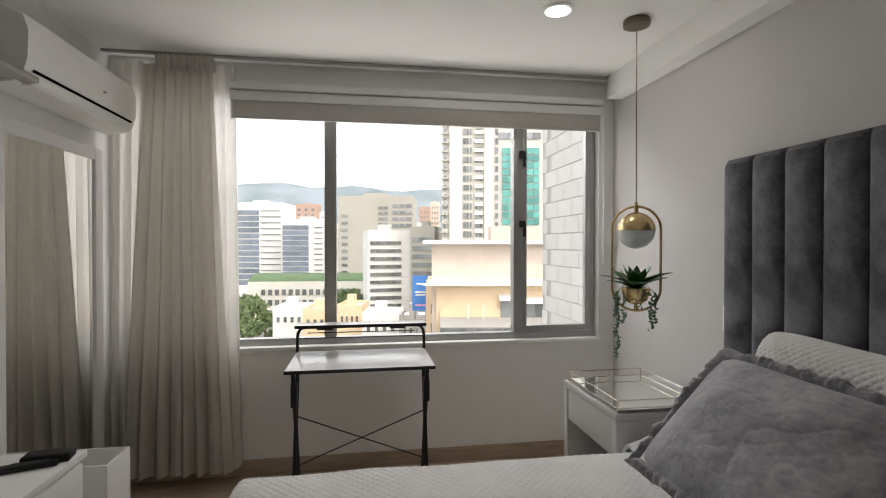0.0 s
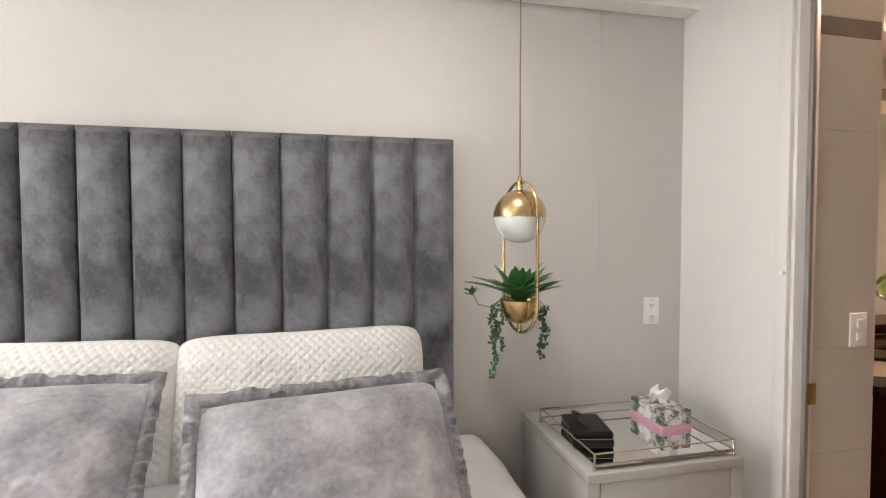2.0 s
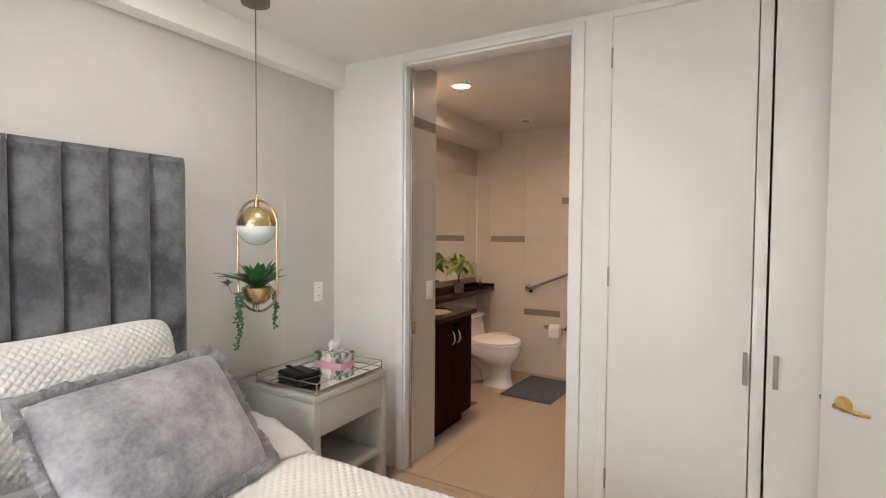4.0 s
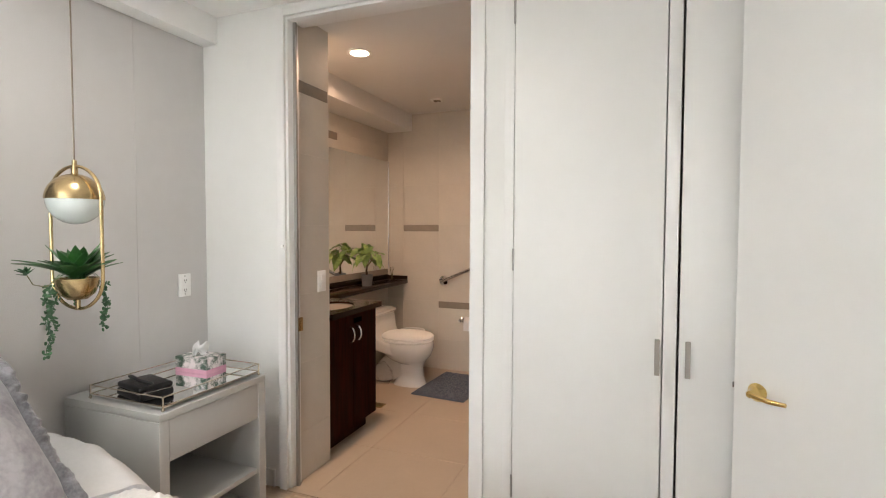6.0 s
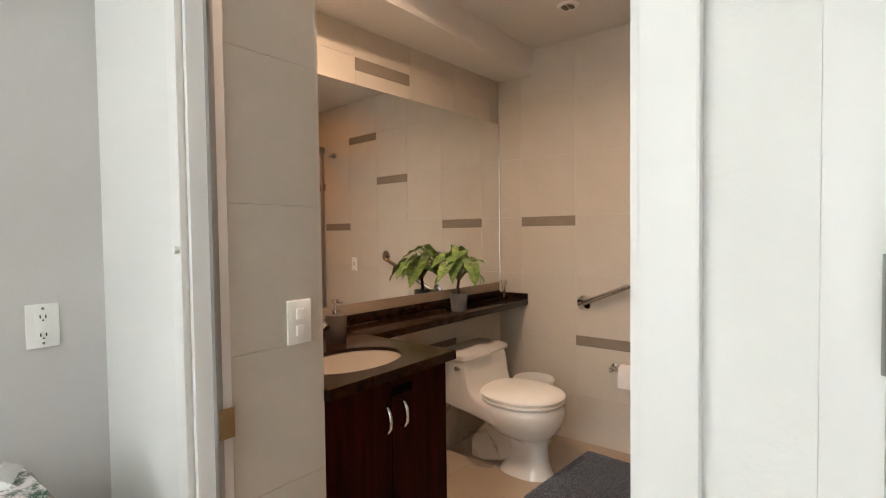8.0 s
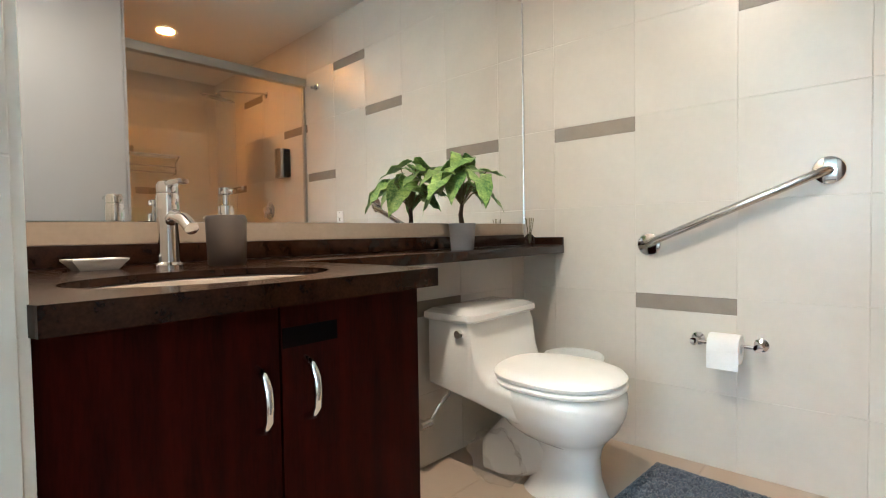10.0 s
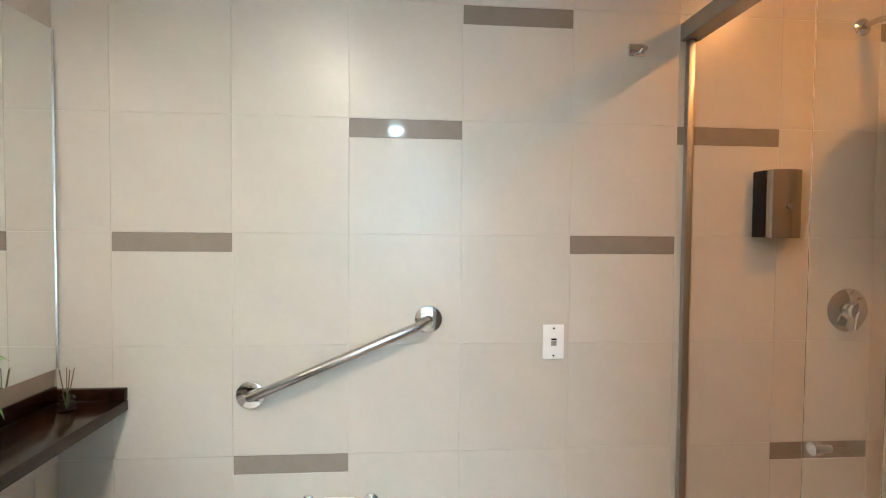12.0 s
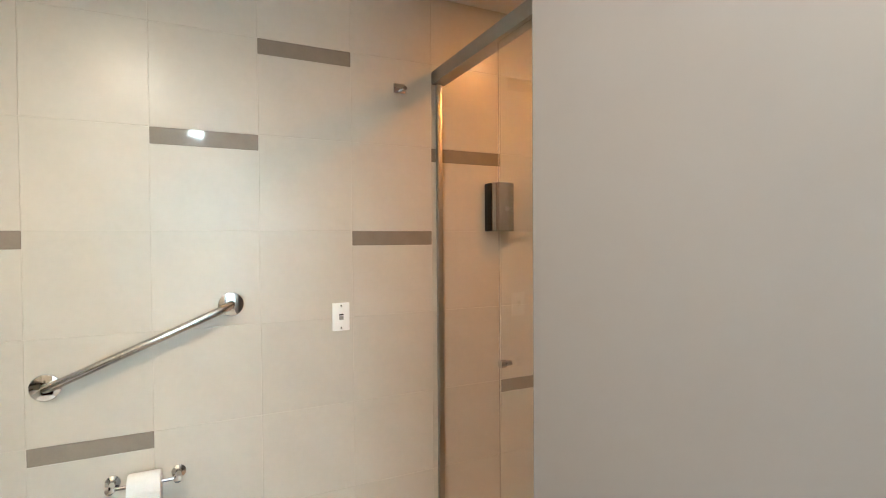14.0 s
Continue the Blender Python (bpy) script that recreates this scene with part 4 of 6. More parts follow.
def pendant(at, rz, seed, way, drop0, sprig):
    """Origin at the foot of the oval ring."""
    rnd = random.Random(seed)
    t = thing("pendant_lamp", "brass oval pendant lamp with an opal globe and a hanging planter", "pendant lamp", "bedside pendants", at=at, rz=rz)
    top = CEIL - at[2]
    hw, r = 0.108, 0.108
    ring = []
    for k in range(24):
        a = math.pi * k / 23
        ring.append((r * math.cos(a), 0, 0.495 - r + r * math.sin(a)))
    for k in range(24):
        a = math.pi + math.pi * k / 23
        ring.append((r * math.cos(a), 0, r + r * math.sin(a)))
    part("oval_ring", tube(ring, 0.0058, 8, closed=True), BRASS, t)
    part("canopy", lathe([(0, top - 0.001), (0.06, top - 0.001), (0.062, top - 0.006), (0.06, top - 0.03), (0.012, top - 0.034), (0, top - 0.034)], 28), BRONZE, t)
    part("cord", rod((0, 0, 0.51), (0, 0, top - 0.03), 0.0026, 8), BRONZE, t)
    part("top_stem", rod((0, 0, 0.475), (0, 0, 0.515), 0.0075, 12), BRASS, t)
    R = 0.088
    part("brass_cap", lathe([(0.0, 0.381 + R - 0.005)] + [(R * math.cos(a), 0.381 + R * math.sin(a)) for a in (1.35, 1.15, 0.95, 0.75, 0.55, 0.35, 0.15, 0.0)] + [(R - 0.003, 0.381)], 36), BRASS, t)
    part("socket", rod((0, 0, 0.381 + R - 0.008), (0, 0, 0.495), 0.011, 12), BRASS, t)
    part("opal_globe", lathe([(R - 0.002, 0.380)] + [((R - 0.002) * math.cos(a), 0.380 - (R - 0.002) * math.sin(a)) for a in (0.15, 0.35, 0.55, 0.75, 0.95, 1.15, 1.35)] + [(0, 0.380 - R + 0.002)], 36), OPAL, t, "white opal glass lower half")
    part("planter_bowl", lathe([(0.0, 0.032), (0.03, 0.034), (0.052, 0.052), (0.064, 0.085), (0.066, 0.108), (0.061, 0.108), (0.058, 0.088), (0, 0.085)], 32), BRASS, t)
    part("bowl_stem", rod((0, 0, 0.0), (0, 0, 0.034), 0.008, 12), BRASS, t)
    part("soil", lathe([(0, 0.098), (0.06, 0.097), (0.06, 0.09), (0, 0.09)], 20), SOIL, t)
    plant = part("succulent", lathe([(0, 0.095), (0.012, 0.096), (0.014, 0.11), (0, 0.125)], 10), LEAF, t, "dark green succulent leaves")
    kinds = [part("leaf", blade(0.135, 0.05, 0.2, lift=0.72), LEAF, plant), part("leaf", blade(0.125, 0.048, 0.1, lift=1.1), LEAF, plant), part("leaf", blade(0.165, 0.04, 0.2, lift=0.5), LEAF, plant)]
    for k, base in enumerate(kinds):
        base.matrix_basis = pose(0, 0, 0.10, 0, 0, 40 + 120 * k)
    for k in range(30):
        share("leaf", kinds[k % 3], plant, Matrix.Translation((0, 0, 0.098 + 0.012 * rnd.random())) @ pose(0, 0, 0, rnd.uniform(-8, 8), rnd.uniform(-8, 8), k * 137.5 + rnd.uniform(-15, 15)) @ Matrix.Scale(rnd.uniform(0.95, 1.3), 4))
    for k, (ang, drop, out) in enumerate(((way + 5, drop0, 0.085), (way - 22, 0.15, 0.07), (way - 172, 0.13, 0.085), (way - 195, 0.16, 0.075), (way + 24, 0.11, 0.09), (way - 90, 0.07, 0.06))):
        v = part("trailing_vine", strand(seed * 10 + k, drop, out), VINE, plant, "trailing string of small round leaves")
        v.matrix_basis = pose(0, 0, 0.102, 0, 0, ang)
    if not sprig:
        return t
    # a spiky sprig that sticks out sideways
    sp = part("sprig", tube([(0, 0, 0.1), (0.06, 0, 0.115), (0.11, 0, 0.088), (0.15, 0, 0.10), (0.172, 0, 0.14)], 0.0016, 6), STEM, plant)
    sp.matrix_basis = pose(0, 0, 0, 0, 0, way + 33)
    sl = part("sprig_leaf", blade(0.031, 0.01, 0.1, 4, 0.7), VINE, sp)
    sl.matrix_basis = pose(0.172, 0, 0.138)
    for k in range(10):
        share("sprig_leaf", sl, sp, pose(0.172, 0, 0.132 + 0.001 * k) @ pose(0, 0, 0, 0, 25 - 9 * k % 50, 47 * k))
    return t


pendant((1.497, 2.465, 1.042), -30, 1, 165, 0.31, False)
pendant((1.50, 0.032, 1.042), 9, 2, 56, 0.24, True)

# ---- bathroom: vanity, shelf, mirror ----
van = thing("vanity_cabinet", "dark mahogany vanity cabinet with curved chrome handles", "cabinet", at=(1.32, -1.48, 0))
part("carcass", box(0.02, 0.628, -0.285, 0.287, 0.085, 0.66, 0.003), MAHOGANY, van)
for y0, y1 in ((-0.285, -0.267), (0.269, 0.287)):
    part("side_panel", box(0.021, 0.628, y0, y1, 0.6605, 0.801), MAHOGANY, van)
part("plinth", box(0.06, 0.6, -0.25, 0.26, 0.0, 0.085), MAHOGANY, van)
for y0, y1, hy in ((0.002, 0.285, 0.035), (-0.283, -0.002, -0.042)):
    d = part("door", box(0.0, 0.0195, y0, y1, 0.09, 0.801), MAHOGANY, van)
    part("handle", tube([(0.002, hy, 0.715), (-0.018, hy, 0.708), (-0.028, hy, 0.69), (-0.03, hy, 0.668), (-0.028, hy, 0.648), (-0.018, hy, 0.632), (0.002, hy, 0.626)], 0.0062, 10), CHROME, d, "curved chrome handle")
# no recess is cut: a near-black strip stands for the slot's shade
part("finger_slot_shade", box(-0.001, 0.004, -0.10, -0.004, 0.735, 0.765), DARK, van)
CX, CY = 1.50, -1.465


def counter():
    """A slab with an oval hole for the basin."""
    bm = bmesh.new()
    n = 64
    x0, x1, y0, y1 = 1.285, BE + 0.055, -1.785, -1.194
    ax, ay = 0.148, 0.205
    top_in, top_out, low_in, low_out = [], [], [], []
    for k in range(n):
        a = 2 * math.pi * k / n
        c, s = math.cos(a), math.sin(a)
        tx = ((x1 - CX) if c > 0 else (CX - x0)) / max(abs(c), 1e-6)
        ty = ((y1 - CY) if s > 0 else (CY - y0)) / max(abs(s), 1e-6)
        t = min(tx, ty)
        for lst, f, z in ((top_in, None, 0.835), (low_in, None, 0.822)):
            lst.append(bm.verts.new((CX + ax * c, CY + ay * s, z)))
        top_out.append(bm.verts.new((CX + t * c, CY + t * s, 0.835)))
        low_out.append(bm.verts.new((CX + t * c, CY + t * s, 0.802)))
    for k in range(n):
        j = (k + 1) % n
        bm.faces.new((top_in[k], top_in[j], top_out[j], top_out[k]))
        bm.faces.new((top_out[k], top_out[j], low_out[j], low_out[k]))
        bm.faces.new((low_in[k], low_in[j], top_in[j], top_in[k]))
        bm.faces.new((low_out[k], low_out[j], low_in[j], low_in[k]))
    return bm


ct = thing("granite_counter", "polished dark brown granite counter with a narrow side shelf", "counter", at=(0, 0, 0))
part("slab", counter(), GRANITE, ct, smooth=False)
part("side_shelf", box(1.742, BE + 0.022, BS + 0.012, -1.786, 0.80, 0.835, 0.004), GRANITE, ct)
part("backsplash", box(1.926, BE - 0.009, BS + 0.03, -1.194, 0.836, 0.884, 0.002), GRANITE, ct).matrix_basis = ASKEW
part("end_splash", box(1.745, BE + 0.015, BS + 0.009, BS + 0.029, 0.836, 0.872, 0.002), GRANITE, ct)
bas = thing("wash_basin", "cream oval under-mounted wash basin, its colour toned down as if less lit", "basin", at=(CX, CY, 0.8215))
part("bowl", lathe([(0.157, 0.0), (0.145, -0.004), (0.135, -0.05), (0.10, -0.105), (0.03, -0.13), (0.0, -0.13), (0, -0.14), (0.035, -0.142), (0.11, -0.115), (0.148, -0.06), (0.165, -0.006), (0.165, 0.0), (0.157, 0.0)], 48, 1.0, 1.36), DIMMED_CREAM, bas)
part("drain", lathe([(0, -0.126), (0.02, -0.127), (0.024, -0.13), (0, -0.131)], 20), CHROME, bas)

tap = thing("basin_tap", "chrome single-lever basin tap", "tap", at=(1.80, -1.51, 0.835))
part("base", lathe([(0, 0), (0.027, 0), (0.027, 0.006), (0.021, 0.012), (0.02, 0.09), (0.022, 0.10), (0.022, 0.15), (0.018, 0.158), (0, 0.158)], 24), CHROME, tap)
part("spout", tube([(0, 0, 0.095), (-0.04, 0.0, 0.108), (-0.085, 0, 0.098), (-0.118, 0, 0.08)], 0.0135, 12), CHROME, tap)
part("lever", add(lathe([(0, 0.156), (0.02, 0.157), (0.021, 0.172), (0.017, 0.18), (0, 0.182)], 24), box(-0.085, 0.005, -0.011, 0.011, 0.17, 0.181, 0.004)), CHROME, tap)
tmb = thing("soap_pump", "taupe cup with a chrome pump head", "soap dispenser", at=(1.76, -1.615, 0.835))
part("cup", lathe([(0, 0), (0.036, 0.0), (0.04, 0.006), (0.043, 0.10), (0.04, 0.11), (0, 0.112)], 28), TAUPE_CUP, tmb)
part("pump", lathe([(0, 0.11), (0.016, 0.11), (0.016, 0.13), (0.006, 0.134), (0.006, 0.155), (0.014, 0.157), (0.014, 0.17), (0, 0.172)], 16), CHROME, tmb)
part("nozzle", rod((0, 0, 0.163), (-0.04, 0.0, 0.16), 0.005, 8), CHROME, tmb)
sd = thing("soap_dish", "white rectangular soap dish", "soap dish", at=(1.87, -1.395, 0.835), rz=6)
part("dish", loft([[(-a, -b, z), (a, -b, z), (a, b, z), (-a, b, z)] for a, b, z in ((0.022, 0.034, 0), (0.034, 0.05, 0.02), (0.034, 0.05, 0.023), (0.022, 0.036, 0.014))]), PORCELAIN, sd)

# added brown-beige band in front of the wall tiles
ledge = structure("trim", box(1.9335, 1.9405, BS + 0.03, -1.198, 0.8845, 0.9362, 0.0015), TAUPE_STRIP, "taupe strip over the tiles between counter and mirror", "trim")
ledge.matrix_basis = ASKEW
mir = structure("wall_mirror", box(1.933, 1.938, -3.146, -1.198, 0.937, 1.974), MIRROR, "frameless wall mirror above the vanity", "mirror")
mir.matrix_basis = ASKEW
part("edge_trim", box(1.930, 1.9395, -3.152, -3.146, 0.937, 1.974), CHROME, mir)

plant_pot = thing("potted_plant", "variegated arrow-leaf plant in a grey pot on the granite shelf", "plant", at=(1.83, -2.53, 0.835))
part("pot", lathe([(0, 0), (0.04, 0), (0.042, 0.003), (0.05, 0.098), (0.046, 0.098), (0.043, 0.085), (0, 0.085)], 28), GREY_POT, plant_pot)
part("soil", lathe([(0, 0.088), (0.044, 0.087), (0.044, 0.082), (0, 0.08)], 20), SOIL, plant_pot)
part("trunk", tube([(0, 0, 0.08), (0.004, 0.003, 0.13), (-0.003, 0.0, 0.18)], 0.009, 8, taper=lambda s: 1.2 - 0.5 * s), BARK, plant_pot)


def arrow_leaf(length, width, droop):
    """A broad arrow-shaped leaf along +x with a folded midrib and back lobes."""
    outline = [(-0.42, 0.36), (-0.22, 0.47), (-0.02, 0.43), (0.18, 0.4), (0.42, 0.33), (0.7, 0.2), (0.88, 0.08), (1.0, 0.0)]
    bm = bmesh.new()

    def put(s, w):
        x = s * length
        return (x, w * width, -droop * length * max(0, s) ** 2 + 0.18 * abs(w) * width + 0.006 * math.sin(9 * s + 8 * w))
    mid = [bm.verts.new(put(max(s, 0.0) if s < 0 else s, 0)) for s, _ in outline]
    for sg in (1, -1):
        half = [bm.verts.new(put(s, sg * w * 0.55)) for s, w in outline[:-1]] + [mid[-1]]
        rim = [bm.verts.new(put(s, sg * w)) for s, w in outline[:-1]] + [mid[-1]]
        for k in range(len(outline) - 1):
            for a, b in ((mid, half), (half, rim)):
                q = list(dict.fromkeys((a[k], a[k + 1], b[k + 1], b[k])))
                if len(q) > 2:
                    bm.faces.new(q)
    bmesh.ops.remove_doubles(bm, verts=bm.verts[:], dist=0.0002)
    bmesh.ops.recalc_face_normals(bm, faces=bm.faces)
    bmesh.ops.solidify(bm, geom=bm.faces[:], thickness=0.0012)
    return bm


rnd = random.Random(11)
leaf_kinds = []
for k in range(22):
    ang, elev, ln = k * 137.5 + rnd.uniform(-20, 20), rnd.uniform(28, 72), rnd.uniform(0.09, 0.17)
    if k < 3:
        elev, ln = 75, 0.16
    a, e = radians(ang), radians(elev)
    tip = Vector((math.cos(a) * math.cos(e) * ln * 0.85, math.sin(a) * math.cos(e) * ln, 0.16 + ln * math.sin(e) * 1.1))
    if tip.x > 0.085:
        tip.x = 0.085
    part("stem", tube([(0, 0, 0.16), tuple(Vector((0, 0, 0.16)).lerp(tip, 0.5) + Vector((0, 0, 0.02))), tuple(tip)], 0.0022, 6), STEM, plant_pot)
    m = Matrix.Translation(tip) @ pose(0, 0, 0, 0, 0, ang if tip.x < 0.07 else ang + 90) @ pose(0, 0, 0, rnd.uniform(-22, 22), rnd.uniform(2, 42), rnd.uniform(-30, 30)) @ Matrix.Scale(rnd.uniform(0.8, 1.15), 4)
    if len(leaf_kinds) < 3:
        o = part("leaf", arrow_leaf(0.085 + 0.014 * k, 0.08 + 0.01 * k, 0.25 + 0.1 * k), ARROW_LEAF, plant_pot, "large green leaf with pale veins")
        o.matrix_basis = m
        leaf_kinds.append(o)
    else:
        share("leaf", leaf_kinds[k % 3], plant_pot, m)
df = thing("reed_diffuser", "small glass reed diffuser with wooden sticks", "diffuser", at=(1.86, -3.05, 0.835))
part("bottle", lathe([(0, 0), (0.022, 0), (0.024, 0.01), (0.022, 0.04), (0.01, 0.052), (0.01, 0.062), (0, 0.062)], 20), CLEAR_PLASTIC, df)
for k in range(5):
    part("reed", rod((0, 0, 0.01), (0.02 * math.cos(k * 1.3), 0.02 * math.sin(k * 1.3), 0.125), 0.0014, 6), STEM, df)

# ---- toilet, bin, mat ----
to = thing("toilet", "white one-piece toilet with the lid closed", "toilet", at=(1.93, -2.64, 0))


def oval(cx, rx, ry, z, n=40, back=0.0, sq=2.3):
    pts = []
    for k in range(n):
        a = 2 * math.pi * k / n
        c, s = math.cos(a), math.sin(a)
        x = cx - math.copysign(abs(c) ** (2 / sq), c) * rx
        y = math.copysign(abs(s) ** (2 / sq), s) * ry
        pts.append((x, y, z))
    return pts


def rounded(x, w, z0, z1, r):
    """A rounded upright section across the toilet at x."""
    pts = []
    for cy, cz, a0 in ((w - r, z1 - r, 0), (-w + r, z1 - r, 90), (-w + r, z0 + r, 180), (w - r, z0 + r, 270)):
        for k in range(5):
            a = radians(a0 + 22.5 * k)
            pts.append((x, cy + r * math.cos(a), cz + r * math.sin(a)))
    return pts


part("bowl", loft([oval(-0.455, 0.15, 0.105, 0.0), oval(-0.457, 0.138, 0.094, 0.02), oval(-0.465, 0.112, 0.074, 0.08), oval(-0.468, 0.105, 0.072, 0.15), oval(-0.465, 0.118, 0.084, 0.185), oval(-0.446, 0.155, 0.128, 0.212), oval(-0.438, 0.192, 0.163, 0.245), oval(-0.432, 0.218, 0.184, 0.29), oval(-0.43, 0.227, 0.19, 0.33), oval(-0.43, 0.223, 0.186, 0.362), oval(-0.43, 0.214, 0.176, 0.376)]), PORCELAIN, to)
part("body", loft([rounded(-0.012, 0.205, 0.345, 0.586, 0.012), rounded(-0.19, 0.208, 0.318, 0.586, 0.014), rounded(-0.205, 0.207, 0.314, 0.56, 0.02), rounded(-0.212, 0.206, 0.31, 0.51, 0.024), rounded(-0.222, 0.204, 0.306, 0.46, 0.026), rounded(-0.24, 0.2, 0.3, 0.42, 0.026), rounded(-0.268, 0.196, 0.292, 0.392, 0.026), rounded(-0.31, 0.19, 0.28, 0.378, 0.026), rounded(-0.36, 0.182, 0.262, 0.374, 0.03), rounded(-0.42, 0.165, 0.25, 0.37, 0.03)]), PORCELAIN, to)
part("trapway", loft([rounded(x, w, z0, z1, 0.03) for x, w, z0, z1 in ((-0.14, 0.056, 0.0, 0.13), (-0.22, 0.06, 0.0, 0.22), (-0.3, 0.062, 0.02, 0.27), (-0.4, 0.06, 0.06, 0.27))]), PORCELAIN, to)


def tank_ring(x0, x1, w, z):
    return [(x0 + 0.02, -w, z), (x0, -w + 0.03, z), (x0, w - 0.03, z), (x0 + 0.02, w, z), (x1, w, z), (x1, -w, z)]


part("tank_lid", loft([tank_ring(-0.218, -0.006, 0.217, 0.586), tank_ring(-0.225, -0.004, 0.222, 0.594), tank_ring(-0.223, -0.005, 0.220, 0.612), tank_ring(-0.19, -0.02, 0.19, 0.626), tank_ring(-0.16, -0.04, 0.15, 0.63)]), PORCELAIN, to)
part("seat", loft([oval(-0.430, 0.210, 0.178, 0.3785), oval(-0.430, 0.224, 0.19, 0.381), oval(-0.430, 0.226, 0.192, 0.389), oval(-0.430, 0.222, 0.188, 0.3955), oval(-0.430, 0.208, 0.176, 0.398)]), PLASTIC_WHITE, to)
part("lid", loft([oval(-0.430, 0.210, 0.178, 0.4), oval(-0.430, 0.223, 0.189, 0.4025), oval(-0.430, 0.226, 0.191, 0.413), oval(-0.428, 0.218, 0.184, 0.424), oval(-0.424, 0.194, 0.162, 0.434), oval(-0.42, 0.15, 0.12, 0.441), oval(-0.416, 0.08, 0.06, 0.445), oval(-0.415, 0.01, 0.008, 0.446)]), PLASTIC_WHITE, to)
for y in (-0.075, 0.075):
    part("hinge_cap", box(-0.238, -0.205, y - 0.022, y + 0.022, 0.385, 0.412, 0.006), PLASTIC_WHITE, to)
part("flush_lever", add(rod((-0.16, 0.205, 0.545), (-0.16, 0.222, 0.545), 0.014, 16), box(-0.185, -0.15, 0.214, 0.226, 0.538, 0.552, 0.004)), CHROME, to, "chrome flush lever")
film_ = thing("plastic_bag", "crumpled clear plastic bag lying behind the toilet's foot", "bag", at=(1.705, -2.55, 0.0))
bag = bmesh.new()
bmesh.ops.create_icosphere(bag, subdivisions=4, radius=1.0)
for vert in bag.verts:
    p = vert.co.copy()
    crush = 1 + 0.28 * noise.noise(p * 2.3) + 0.2 * abs(noise.noise(p * 5.1)) - 0.12 * abs(noise.noise(p * 11))
    vert.co = Vector((0.105 * p.x * crush, 0.065 * p.y * crush, max(0.002, 0.085 + 0.095 * p.z * crush)))
part("film", bag, FILM, film_, smooth=False)
sv = thing("supply_valve", "chrome angle valve with a flexible hose", "valve", at=(1.955, -2.395, 0.205))
part("valve", add(rod((0, 0, 0), (-0.06, 0, 0), 0.012, 12), rod((-0.05, -0.025, 0), (-0.05, 0.03, 0), 0.016, 12)), CHROME, sv)
part("hose", tube([(-0.05, -0.02, 0.0), (-0.06, -0.06, 0.05), (-0.06, -0.12, 0.08), (-0.05, -0.15, 0.10)], 0.006, 8), STEEL, sv)
bn = thing("waste_bin", "small round white waste bin in the corner", "bin", at=(1.625, -3.0, 0))
part("bucket", lathe([(0, 0), (0.095, 0), (0.1, 0.01), (0.118, 0.37), (0.112, 0.37), (0.095, 0.02), (0, 0.018)], 36), PLASTIC_WHITE, bn)
part("rim", lathe([(0.112, 0.37), (0.122, 0.368), (0.124, 0.378), (0.118, 0.386), (0.112, 0.382), (0.112, 0.37)], 36), PLASTIC_WHITE, bn)


def shaggy(w, d, h, seed):
    r = random.Random(seed)
    return sheet(lambda u, v: ((u - 0.5) * w, (v - 0.5) * d, 0.002 + (h * min(1, 14 * min(u, 1 - u, v, 1 - v)) ** 0.5) * (0.75 + 0.5 * r.random())), 90, 110)


mt = thing("bath_mat", "slate-blue shaggy bath mat on the tiled floor", "mat", at=(1.10, -2.70, 0.0), rz=-4)
part("mat_body", shaggy(0.46, 0.66, 0.022, 3), RUG, mt)

# ---- fittings on the tiled wall ----
gb = thing("grab_bar", "slanted satin steel grab bar on the tiled wall", "grab bar", at=(0, BS + 0.0085, 0))
pa, pb = Vector((1.368, 0.0, 0.84)), Vector((0.797, 0.0, 1.083))
part("bar", tube([pa + Vector((0, 0.004, 0)), pa + Vector((-0.008, 0.035, 0.003)), pa + Vector((-0.035, 0.05, 0.015)), pb + Vector((0.035, 0.05, -0.015)), pb + Vector((0.008, 0.035, -0.003)), pb + Vector((0, 0.004, 0))], 0.0145, 14), STEEL, gb)
for p in (pa, pb):
    part("flange", lathe([(0, 0.0), (0.045, 0.0), (0.046, 0.003), (0.0445, 0.006), (0.042, 0.0072), (0, 0.0072)], 28), CHROME, gb, "polished round wall flange").matrix_basis = pose(p.x, 0, p.z, -90, 0, 0)
tp = thing("paper_holder", "chrome toilet paper holder with a white roll", "paper holder", at=(1.083, BS + 0.0085, 0.483))
for x in (-0.102, 0.102):
    part("post", lathe([(0, 0), (0.024, 0), (0.024, 0.005), (0.012, 0.012), (0.01, 0.05), (0.014, 0.055), (0.014, 0.072), (0, 0.074)], 20), CHROME, tp).matrix_basis = pose(x, 0, 0, -90, 0, 0)
part("spindle", rod((-0.1, 0.062, 0), (0.1, 0.062, 0), 0.007, 10), CHROME, tp)
part("roll", lathe([(0.02, -0.05), (0.05, -0.05), (0.052, -0.045), (0.052, 0.045), (0.05, 0.05), (0.02, 0.05), (0.02, -0.05)], 32), TISSUE, tp, "white toilet paper roll").matrix_basis = pose(0.0, 0.062, -0.012, 0, 90, 0)
part("loose_sheet", box(-0.05, 0.05, 0.112, 0.1135, -0.08, -0.01), TISSUE, tp)
hk = thing("robe_hook", "small square chrome robe hook", "hook", at=(0.112, BS + 0.0085, 1.98))
part("plate", box(-0.026, 0.026, 0, 0.012, -0.02, 0.02, 0.003), CHROME, hk)
part("peg", rod((-0.012, 0.01, -0.006), (-0.012, 0.045, -0.006), 0.009, 12), CHROME, hk)

copy_thing(hk, pose(-1.2, BS + 0.0085, 1.34))

